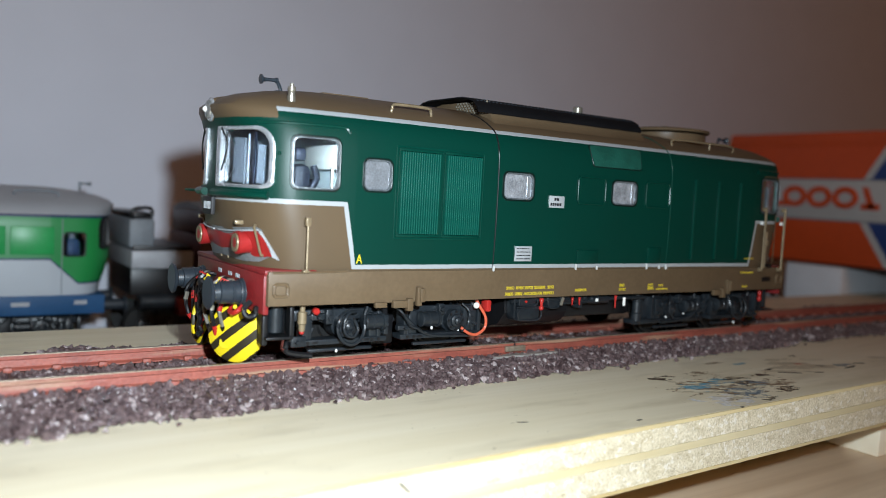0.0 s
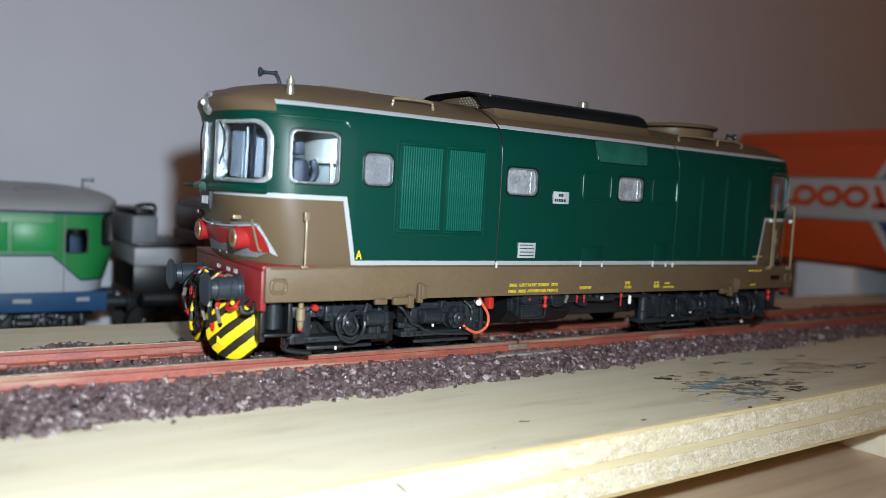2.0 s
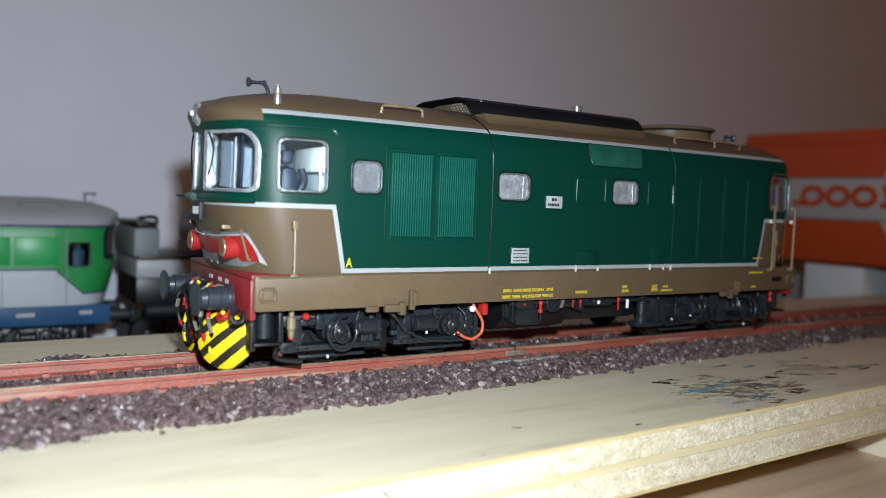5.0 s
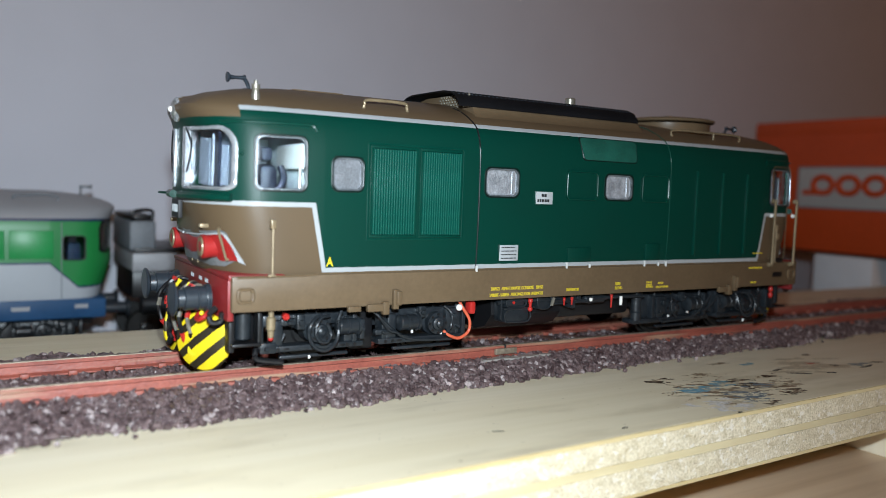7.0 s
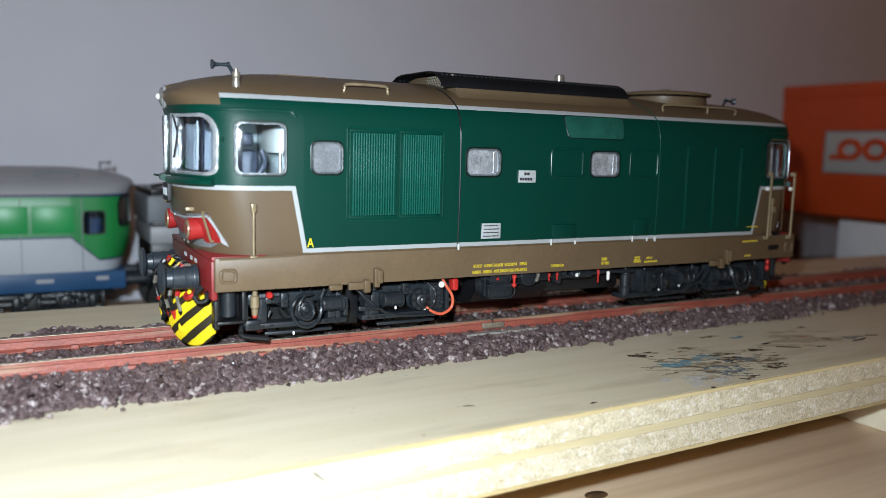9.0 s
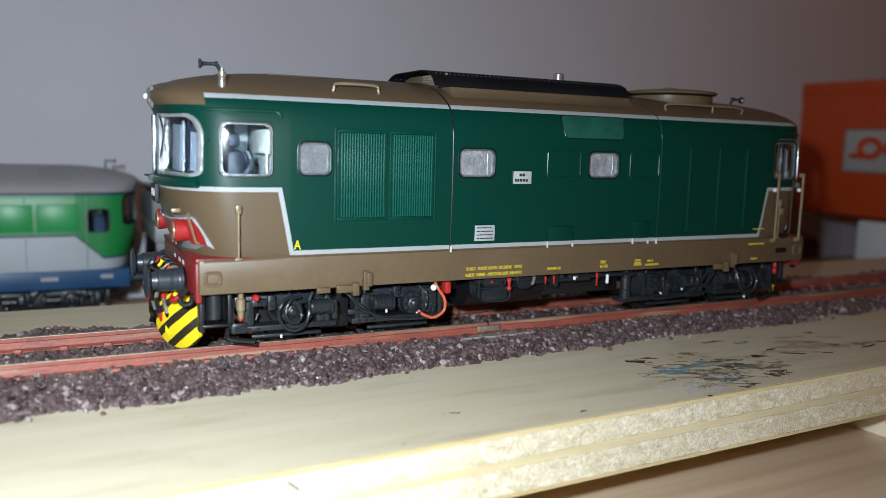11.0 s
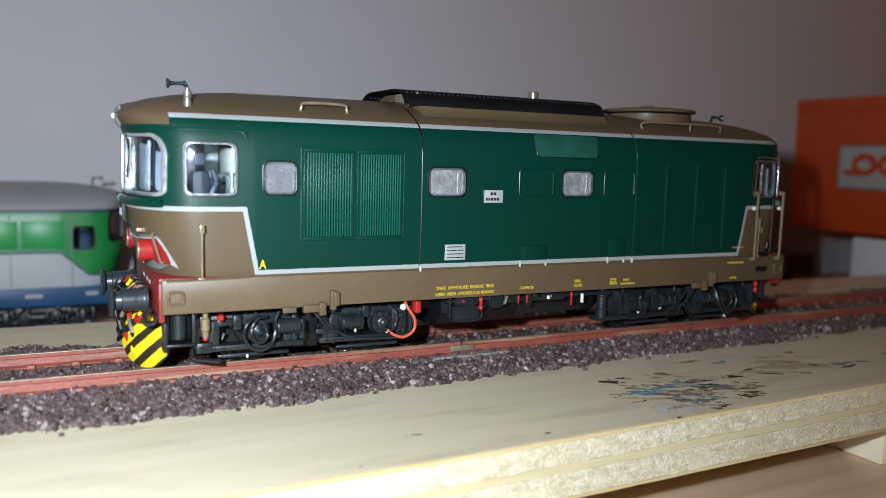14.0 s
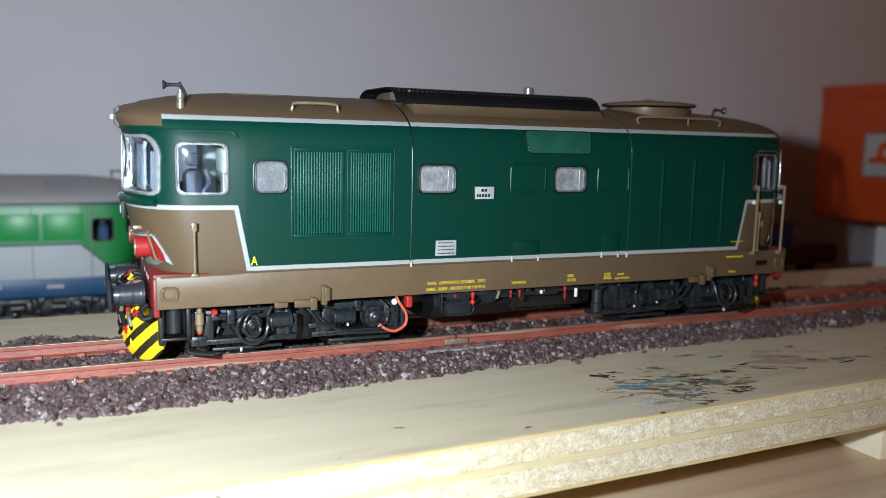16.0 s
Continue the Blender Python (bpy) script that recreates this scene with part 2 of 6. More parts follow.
def wood_material(name, pale, dark, rough=0.6, along=(0.06, 1.0, 1.0), fine=0.5, dirt=0.0):
    m = bpy.data.materials.new(name)
    m.use_nodes = True
    k, xyz, vec = coords(m)
    b = m.node_tree.nodes["Principled BSDF"]
    grain = k.noise(vec, 87 * 3.2, 8, along)
    broad = k.noise(vec, 87 * 0.25, 3, along)
    mixed = k.math("ADD", k.math("MULTIPLY", grain, fine), k.math("MULTIPLY", broad, 1 - fine))
    ramp = m.node_tree.nodes.new("ShaderNodeMapRange")
    ramp.inputs["From Min"].default_value, ramp.inputs["From Max"].default_value = 0.36, 0.64
    m.node_tree.links.new(mixed, ramp.inputs["Value"])
    col = k.mix(ramp.outputs[0], dark, pale)
    if dirt:
        # scuffs: short greyish strokes, and a few brown specks
        stroke = m.node_tree.nodes.new("ShaderNodeMapRange")
        stroke.inputs["From Min"].default_value, stroke.inputs["From Max"].default_value = 0.55, 0.75
        m.node_tree.links.new(k.noise(vec, 87 * 1.6, 7, (0.35, 1.2, 1.0)), stroke.inputs["Value"])
        col = k.mix(k.math("MULTIPLY", stroke.outputs[0], dirt), col, (0.40, 0.33, 0.22))
        col = k.mix(k.math("MULTIPLY", k.math("GREATER_THAN", k.noise(vec, 87 * 11, 2), 0.735), 0.55), col, (0.24, 0.17, 0.10))
        fibre = k.noise(vec, 87 * 9, 4, (0.05, 1.0, 1.0))
        col = k.mix(k.math("MULTIPLY", fibre, 0.22), col, tuple(c * 0.72 for c in dark))
    m.node_tree.links.new(col, b.inputs["Base Color"])
    b.inputs["Roughness"].default_value = rough
    bp = m.node_tree.nodes.new("ShaderNodeBump")
    bp.inputs["Strength"].default_value, bp.inputs["Distance"].default_value = 0.12, 0.0002
    m.node_tree.links.new(grain, bp.inputs["Height"])
    m.node_tree.links.new(bp.outputs[0], b.inputs["Normal"])
    return m


def raw_edge():
    """Sawn, fibrous end grain: pale grains with fine dark pits."""
    m = bpy.data.materials.new("sawn_end_grain_ply")
    m.use_nodes = True
    k, xyz, vec = coords(m)
    b = m.node_tree.nodes["Principled BSDF"]
    grit = k.noise(vec, 87 * 30, 6)
    tuft = k.noise(vec, 87 * 7, 6, (0.55, 1, 1.2))
    broad = k.noise(vec, 87 * 0.5, 3)
    h = k.math("ADD", k.math("MULTIPLY", grit, 0.6), k.math("MULTIPLY", tuft, 0.4))
    ramp = m.node_tree.nodes.new("ShaderNodeMapRange")
    ramp.inputs["From Min"].default_value, ramp.inputs["From Max"].default_value = 0.38, 0.58
    m.node_tree.links.new(h, ramp.inputs["Value"])
    col = k.mix(ramp.outputs[0], (0.46, 0.40, 0.28), (0.77, 0.71, 0.57))
    col = k.mix(k.math("MULTIPLY", broad, 0.5), col, (0.66, 0.56, 0.33))
    fleck = k.math("GREATER_THAN", k.noise(vec, 87 * 17, 4, (0.6, 1, 0.8)), 0.60)
    col = k.mix(k.math("MULTIPLY", fleck, 0.55), col, (0.86, 0.83, 0.76))
    pit = k.math("GREATER_THAN", k.noise(vec, 87 * 15, 3, (0.35, 1, 1)), 0.70)
    col = k.mix(k.math("MULTIPLY", pit, 0.5), col, (0.24, 0.19, 0.13))
    m.node_tree.links.new(col, b.inputs["Base Color"])
    b.inputs["Roughness"].default_value = 0.75
    bp = m.node_tree.nodes.new("ShaderNodeBump")
    bp.inputs["Strength"].default_value, bp.inputs["Distance"].default_value = 0.7, 0.0004
    m.node_tree.links.new(h, bp.inputs["Height"])
    m.node_tree.links.new(bp.outputs[0], b.inputs["Normal"])
    return m


M_BOARD = wood_material("birch_veneer", (0.785, 0.70, 0.53), (0.67, 0.575, 0.395), 0.55, fine=0.5, dirt=0.45)
M_PLY_RIM = wood_material("yellow_veneer_rim", (0.70, 0.59, 0.34), (0.50, 0.38, 0.18), 0.6, fine=0.7)
M_PLY_CORE = wood_material("yellow_core_ply", (0.72, 0.64, 0.42), (0.58, 0.49, 0.29), 0.75, fine=0.7)
M_PLY_RAW = raw_edge()
M_TABLE = wood_material("beech_table_laminate", (0.86, 0.69, 0.50), (0.66, 0.49, 0.33), 0.45, (0.04, 1, 1), 0.6)
M_KNOT = mat("dark_wood_knot", (0.10, 0.055, 0.025), 0.6, var=0.4)
M_CLEAT = wood_material("pale_spruce", (0.90, 0.83, 0.66), (0.82, 0.72, 0.53), 0.7)


def dry_paint(name, color):
    """Thin dried paint: its tone breaks up in fine streaks."""
    m = bpy.data.materials.new(name)
    m.use_nodes = True
    k, xyz, vec = coords(m)
    b = m.node_tree.nodes["Principled BSDF"]
    streak = k.noise(vec, 87 * 8, 6, (0.5, 1.4, 1))
    tone = k.noise(vec, 87 * 20, 3)
    paint = k.mix(tone, tuple(c * 0.55 for c in color), tuple(min(1, c * 1.35) for c in color))
    ramp = m.node_tree.nodes.new("ShaderNodeMapRange")
    ramp.inputs["From Min"].default_value, ramp.inputs["From Max"].default_value = 0.50, 0.72
    m.node_tree.links.new(streak, ramp.inputs["Value"])
    m.node_tree.links.new(k.mix(ramp.outputs[0], paint, (0.62, 0.53, 0.37)), b.inputs["Base Color"])
    b.inputs["Roughness"].default_value = 0.5
    return m


def stripe_material():
    """Yellow and black warning stripes that slope across the plough."""
    m = bpy.data.materials.new("warning_stripes")
    m.use_nodes = True
    k, (x, y, z), vec = coords(m)
    b = m.node_tree.nodes["Principled BSDF"]
    x1 = k.math("MINIMUM", x, k.math("SUBTRACT", LENGTH, x))
    along = k.math("ADD", k.math("MULTIPLY", x1, 0.67), k.math("MULTIPLY", k.math("ABSOLUTE", y), 0.74))
    d = k.math("SUBTRACT", k.math("MULTIPLY", z, 0.77), k.math("MULTIPLY", along, 0.64))
    d = k.math("ADD", d, k.math("MULTIPLY", k.noise(vec, 87 * 4), 0.03))
    f = k.math("FRACT", k.math("DIVIDE", d, 0.245))
    on = k.math("GREATER_THAN", f, 0.44)
    wear = k.math("MULTIPLY", k.noise(vec, 87 * 5, 6), 0.22)
    m.node_tree.links.new(k.mix(wear, k.mix(on, (0.010, 0.009, 0.008), (0.76, 0.57, 0.012)), (0.13, 0.09, 0.015)), b.inputs["Base Color"])
    b.inputs["Roughness"].default_value = 0.42
    return m


M_STRIPES = stripe_material()

# ---- mesh helpers ----


class Mesh:
    """Collects faces in prototype metres."""

    def __init__(self):
        self.v, self.f = [], []

    def add(self, verts, faces):
        n = len(self.v)
        self.v += [tuple(p) for p in verts]
        self.f += [tuple(i + n for i in f) for f in faces]
        return self

    def box(self, x0, x1, y0, y1, z0, z1, c=0.0, m=None):
        """A box with chamfered edges of width c."""
        if c <= 0:
            vs = [(x, y, z) for x in (x0, x1) for y in (y0, y1) for z in (z0, z1)]
            fs = [(0, 1, 3, 2), (4, 6, 7, 5), (0, 4, 5, 1), (2, 3, 7, 6), (0, 2, 6, 4), (1, 5, 7, 3)]
        else:
            bm = bmesh.new()
            bmesh.ops.create_cube(bm, size=1.0)
            for v in bm.verts:
                v.co = ((x0 + x1) / 2 + v.co.x * (x1 - x0), (y0 + y1) / 2 + v.co.y * (y1 - y0), (z0 + z1) / 2 + v.co.z * (z1 - z0))
            c = min(c, 0.45 * min(abs(x1 - x0), abs(y1 - y0), abs(z1 - z0)))
            bmesh.ops.bevel(bm, geom=bm.edges[:], offset=c, segments=2, profile=0.5, affect="EDGES")
            bm.verts.index_update()
            vs = [tuple(v.co) for v in bm.verts]
            fs = [tuple(v.index for v in f.verts) for f in bm.faces]
            bm.free()
        if m is not None:
            vs = [tuple(m @ Vector(p)) for p in vs]
        return self.add(vs, fs)

    def lathe(self, a, b, prof, n=20):
        """Rings of (along 0..1, radius) round the line from a to b, with capped ends."""
        a, b = Vector(a), Vector(b)
        d = (b - a)
        q = d.to_track_quat("Z", "Y")
        vs, fs = [], []
        for u, r in prof:
            for i in range(n):
                t = 2 * math.pi * i / n
                vs.append(tuple(a + d * u + q @ Vector((r * math.cos(t), r * math.sin(t), 0))))
        for j in range(len(prof) - 1):
            for i in range(n):
                k = (i + 1) % n
                fs.append((j * n + i, j * n + k, (j + 1) * n + k, (j + 1) * n + i))
        fs.append(tuple(range(n))[::-1])
        fs.append(tuple((len(prof) - 1) * n + i for i in range(n)))
        return self.add(vs, fs)

    def cyl(self, a, b, r, n=16, c=0.0):
        ln = (Vector(b) - Vector(a)).length
        e = c / ln if ln else 0
        return self.lathe(a, b, [(0, r - c), (e, r), (1 - e, r), (1, r - c)] if c else [(0, r), (1, r)], n)

    def tube(self, pts, r, n=8):
        """A bent wire through the points, smoothed."""
        P = [Vector(p) for p in pts]
        if len(P) > 2:
            out = []
            for i in range(len(P) - 1):
                p0, p1, p2, p3 = P[max(0, i - 1)], P[i], P[i + 1], P[min(len(P) - 1, i + 2)]
                for s in range(5):
                    t = s / 5
                    out.append(0.5 * ((2 * p1) + (p2 - p0) * t + (2 * p0 - 5 * p1 + 4 * p2 - p3) * t * t + (3 * p1 - p0 - 3 * p2 + p3) * t ** 3))
            P = out + [P[-1]]
        vs, fs = [], []
        up = Vector((0.13, 0.31, 0.94))
        for i, p in enumerate(P):
            d = (P[min(i + 1, len(P) - 1)] - P[max(i - 1, 0)]).normalized()
            s = d.cross(up).normalized()
            w = s.cross(d)
            for k in range(n):
                t = 2 * math.pi * k / n
                vs.append(tuple(p + r * (math.cos(t) * s + math.sin(t) * w)))
        for i in range(len(P) - 1):
            for k in range(n):
                j = (k + 1) % n
                fs.append((i * n + k, i * n + j, (i + 1) * n + j, (i + 1) * n + k))
        fs += [tuple(range(n))[::-1], tuple((len(P) - 1) * n + k for k in range(n))]
        return self.add(vs, fs)

    def ball(self, c, r, n=12, sq=(1, 1, 1)):
        prof = [(0.5 - 0.5 * math.cos(math.pi * j / n), max(1e-3, math.sin(math.pi * j / n))) for j in range(n + 1)]
        tmp = Mesh().lathe((0, 0, -1), (0, 0, 1), prof, n * 2)
        return self.add([(c[0] + r * sq[0] * x, c[1] + r * sq[1] * y, c[2] + r * sq[2] * z) for x, y, z in tmp.v], tmp.f)

    def prism(self, outline, axis, lo, hi):
        """A flat outline drawn in two axes and pulled along the third."""
        ax = "xyz".index(axis)

        def put(p, h):
            q = list(p)
            q.insert(ax, h)
            return tuple(q)

        n = len(outline)
        vs = [put(p, lo) for p in outline] + [put(p, hi) for p in outline]
        fs = [tuple(range(n))[::-1], tuple(range(n, 2 * n))] + [(i, (i + 1) % n, n + (i + 1) % n, n + i) for i in range(n)]
        return self.add(vs, fs)

    def data(self, name, at=(0, 0, 0), smooth=True):
        me = bpy.data.meshes.new(name)
        me.from_pydata([((x - at[0]) * S, (y - at[1]) * S, (z - at[2]) * S) for x, y, z in self.v], [], self.f)
        bm = bmesh.new()
        bm.from_mesh(me)
        bmesh.ops.recalc_face_normals(bm, faces=bm.faces[:])
        bm.to_mesh(me)
        bm.free()
        if smooth:
            me.polygons.foreach_set("use_smooth", [True] * len(me.polygons))
            me.set_sharp_from_angle(angle=radians(32))
        return me


def thing(name, at, label, category, group="", kind=""):
    ob = new(name)
    ob.empty_display_size = 0.005
    ob.location = [c * S for c in at]
    return tagged(ob, label, category, group, kind)


def put(ob, parent):
    if parent is not None:
        ob.parent = parent
        ob.matrix_parent_inverse = Matrix.Translation(-Vector(parent.location))
    return ob


def part(name, mesh, material, parent, label="", smooth=True):
    """Links a Mesh (or ready mesh data) as one object under a thing or a part."""
    me = mesh.data(name, smooth=smooth) if isinstance(mesh, Mesh) else mesh
    if material and not me.materials:
        me.materials.append(material)
    ob = put(new(name, me), parent)
    return tagged(ob, label)


def solo(name, mesh, material, label, category, group="", kind="", smooth=True):
    """A thing that is one mesh."""
    return tagged(part(name, mesh, material, None, smooth=smooth), label, category, group, kind)


def rounded(w, h, r, n=6, cx=0.0, cy=0.0):
    pts = []
    for sx, sy, a0 in ((1, 1, 0), (-1, 1, 90), (-1, -1, 180), (1, -1, 270)):
        for i in range(n + 1):
            a = radians(a0 + 90 * i / n)
            pts.append((cx + sx * (w / 2 - r) + r * math.cos(a), cy + sy * (h / 2 - r) + r * math.sin(a)))
    return pts


def letters(name, words, size, at, parent, material, label="", squeeze=1.0, lift=0.004):
    """Raised lettering on the near side of the locomotive (facing -y)."""
    cu = bpy.data.curves.new(name, "FONT")
    cu.body, cu.size, cu.extrude = words, size * S, lift * S
    tmp = new("lettering", cu)
    me = bpy.data.meshes.new_from_object(tmp.evaluated_get(bpy.context.evaluated_depsgraph_get()))
    bpy.data.objects.remove(tmp)
    me.transform(Matrix.Translation([c * S for c in at]) @ Matrix.Rotation(radians(90), 4, "X") @ Matrix.Diagonal((squeeze, 1, 1, 1)))
    me.materials.clear()
    me.materials.append(material)
    return tagged(put(new(name, me), parent), label)

# ---- room, table, board ----
TABLE, DECK, BACK = -2.25, -0.443, 4.95


def edge_y(x):
    """The board's sawn front edge, not quite parallel to the track."""
    return -4.58 + 0.029 * x



def room():
    wall = Mesh().box(-130, 150, 15.2, 18.0, -70, 150)
    solo("wall_back", wall, M_WALL, "plain white plastered wall behind the table", "wall", kind="structure")
    solo("wall_left", Mesh().box(-133, -130, -200, 18, -70, 150), M_ROOM, "plain unseen side wall, darkened to cut bounced light", "wall", kind="structure")
    solo("wall_right", Mesh().box(150, 153, -200, 18, -70, 150), M_ROOM, "plain unseen side wall, darkened to cut bounced light", "wall", kind="structure")
    solo("wall_front", Mesh().box(-130, 150, -203, -200, -70, 150), M_ROOM, "plain unseen wall facing the table, darkened to cut bounced light", "wall", kind="structure")
    solo("ceiling", Mesh().box(-130, 150, -200, 15.2, 150, 153), M_ROOM, "plain unseen ceiling of the room, darkened to cut bounced light", "ceiling", kind="structure")
    solo("floor", Mesh().box(-130, 150, -200, 15.2, -70, -67), M_TABLE, "plain wooden floor of the room", "floor", kind="structure")
    t = thing("table", (10, -20, -67), "pale beech-coloured wooden table carrying the layout", "table")
    part("tabletop", Mesh().box(-75, 95, -45, 15.1, TABLE - 2.2, TABLE, 0.2), M_TABLE, t)
    knot = Mesh().lathe((5.46, -3.42, TABLE - 0.01), (5.46, -3.42, TABLE + 0.004), [(0, 0.16), (1, 0.13)], 11)
    knot.v = [(5.46 + (x - 5.46) * 1.5, y, z) for x, y, z in knot.v]
    part("knot", knot, M_KNOT, t, "small dark knot in the wood")
    for x in (-70, 90):
        for y in (-40, 10):
            part("leg", Mesh().box(x - 2.5, x + 2.5, y - 2.5, y + 2.5, -67, TABLE - 2.2, 0.3), M_TABLE, t)


def ragged(x0, x1, z0, z1, rough, seed, nx, nz=4, depth=3.0):
    """A ply whose sawn front edge is torn and uneven; flat at the back."""
    rng = random.Random(seed)
    m = Mesh()
    vs, fs = [], []
    for i in range(nx + 1):
        x = x0 + (x1 - x0) * i / nx
        for j in range(nz + 1):
            z = z0 + (z1 - z0) * j / nz
            d = noise.noise((x * 3.1, z * 9, seed)) * rough + noise.noise((x * 14, z * 22, seed + 3)) * rough * 0.9 + rng.uniform(-1, 1) * rough * 0.35
            vs.append((x, edge_y(x) + d, z))
    row = nz + 1
    for i in range(nx):
        for j in range(nz):
            a = i * row + j
            fs.append((a, a + row, a + row + 1, a + 1))
    n = len(vs)
    for i in range(nx + 1):
        x = x0 + (x1 - x0) * i / nx
        vs += [(x, edge_y(x) + depth, z0), (x, edge_y(x) + depth, z1)]
    for i in range(nx):
        a, b = i * row, n + 2 * i
        fs += [(a, b, b + 2, a + row), (a + nz, a + row + nz, b + 3, b + 1), (b, b + 1, b + 3, b + 2)]
    for i in (0, nx):
        a, b = i * row, n + 2 * i
        fs.append(tuple([a + j for j in range(row)] + [b + 1, b]))
    return m.add(vs, fs)


def board():
    b = thing("plywood_board", (5, 0, DECK - 0.9), "thick birch plywood board with rough sawn edge", "board")
    x0, x1 = -30, 48
    deck = Mesh().prism([(x0, edge_y(x0) + 0.035), (x1, edge_y(x1) + 0.035), (x1, BACK), (x0, BACK)], "z", DECK - 0.06, DECK)
    part("top_veneer", deck, M_BOARD, b, "smooth cream birch face veneer")
    part("core", Mesh().prism([(x0, edge_y(x0) + 2.9), (x1, edge_y(x1) + 2.9), (x1, BACK), (x0, BACK)], "z", DECK - 0.87, DECK - 0.064), M_PLY_CORE, b)
    zs = (DECK, DECK - 0.058, DECK - 0.36, DECK - 0.475, DECK - 0.815, DECK - 0.87)
    looks = ((M_PLY_RIM, 0.006, "yellow veneer rim"), (M_PLY_RAW, 0.011, "pale torn end grain"), (M_PLY_CORE, 0.006, "yellow core ply"),
             (M_PLY_RAW, 0.011, "pale torn end grain"), (M_PLY_RIM, 0.008, "yellow veneer rim"))
    for k, (material, rough, label) in enumerate(looks):
        top = zs[k] - 0.002
        if k == 0:
            strip = ragged(x0, x1, zs[1], zs[0] - 0.004, rough, k, 900, 2, 0.033)
        else:
            strip = ragged(x0, x1, zs[k + 1] + 0.002, top, rough, k, 1400, 5, 2.85)
        part("ply", strip, material, b, label)
    part("splinter", Mesh().tube([(0.47, edge_y(0.47) - 0.012, -0.545), (0.53, edge_y(0.53) - 0.022, -0.60), (0.61, edge_y(0.61) - 0.012, -0.672)], 0.013, 5), M_INK, b, "dark splinter of wood")
    c = thing("wooden_batten", (20, -2.5, TABLE), "pale spruce batten lying under the board's edge", "batten")
    part("batten_body", Mesh().box(12.4, 34, -3.72, -1.6, TABLE, DECK - 0.873, 0.05), M_CLEAT, c)
    part("bearer", Mesh().box(-30, -24, -4.8, 4.5, TABLE, DECK - 0.873, 0.04), M_CLEAT, c)
    part("bearer", Mesh().box(40, 46, -3.0, 4.5, TABLE, DECK - 0.873, 0.04), M_CLEAT, c)


room()
board()

# ---- track ----


def stone_verts(rng, n_shapes=40):
    """Broken stones: small icosahedra pushed out of shape."""
    bm = bmesh.new()
    bmesh.ops.create_icosphere(bm, subdivisions=1, radius=1.0)
    base = np.array([tuple(v.co) for v in bm.verts])
    faces = np.array([[v.index for v in f.verts] for f in bm.faces])
    bm.free()
    shapes = []
    for _ in range(n_shapes):
        p = base * rng.uniform(0.60, 1.20, (len(base), 1))
        p = p * rng.uniform(0.65, 1.25, 3)
        shapes.append(p)
    return shapes, faces


def bed(name, places, sizes, label, seed):
    rng = np.random.default_rng(seed)
    shapes, faces = stone_verts(rng)
    V, Fc = [], []
    n = len(shapes[0])
    for k, (p, r) in enumerate(zip(places, sizes)):
        s = shapes[rng.integers(len(shapes))]
        a, b = rng.uniform(0, 2 * np.pi, 2)
        ca, sa, cb, sb = np.cos(a), np.sin(a), np.cos(b), np.sin(b)
        R = np.array([[ca, -sa, 0], [sa, ca, 0], [0, 0, 1]]) @ np.array([[1, 0, 0], [0, cb, -sb], [0, sb, cb]])
        V.append((s @ R.T * r + p) * S)
        Fc.append(faces + k * n)
    me = bpy.data.meshes.new(name)
    me.from_pydata(np.concatenate(V).tolist(), [], np.concatenate(Fc).tolist())
    me.materials.append(M_STONE)
    return tagged(new(name, me), label, "gravel", kind="stuff")


def ballast():
    rng = np.random.default_rng(5)
    P, R = [], []
    x0, x1 = -6.0, 30.0

    def strew(count, ya, yb, za, zb, wob=0.0, big=(0.035, 0.065), xr=(x0, x1)):
        for _ in range(count):
            x = rng.uniform(*xr)
            u = rng.uniform(0, 1)
            ya2 = ya + (0.04 * min(max(x, -2), 15) if ya < 0 and wob else 0) + wob * noise.noise((x * 0.9, 3.3, 0)) + 0.5 * wob * noise.noise((x * 2.7, 1.3, 0))
            y, z = ya2 + (yb - ya2) * u, za + (zb - za) * u ** 0.8
            P.append((x, y, z + rng.uniform(-0.02, 0.03)))
            R.append(rng.uniform(*big) * (1.25 if rng.uniform() < 0.1 else 1))

    strew(18000, -1.79, -0.86, DECK + 0.03, -0.20, 0.24)
    strew(4000, -0.66, 0.66, -0.27, -0.25, xr=(x0, 3))
    strew(3500, -0.66, 0.66, -0.27, -0.25, xr=(3, x1))
    strew(6000, 2.55, 0.90, DECK + 0.03, -0.22, 0.5, xr=(x0, 6))
    strew(2500, 2.55, 0.90, DECK + 0.03, -0.22, 0.5, xr=(6, x1))
    # single stones that rolled away from the bed
    for _ in range(90):
        x = rng.uniform(x0, x1)
        P.append((x, -1.80 + 0.04 * min(max(x, -2), 15) - abs(rng.normal(0, 0.08)), DECK + 0.035))
        R.append(rng.uniform(0.03, 0.05))
    bed("ballast", P, R, "glossy crushed purple-brown stone ballast along the track", 7)


def rail_profile(y, s, z0=0.0):
    """Foot, web and head of a rail; s turns it to the other side."""
    half = [(0.115, -0.215), (0.115, -0.195), (0.03, -0.170), (0.022, -0.075), (0.042, -0.06), (0.042, -0.012)]
    pts = [(y + s * a, z0 + b) for a, b in half] + [(y - s * a, z0 + b) for a, b in reversed(half)]
    return pts


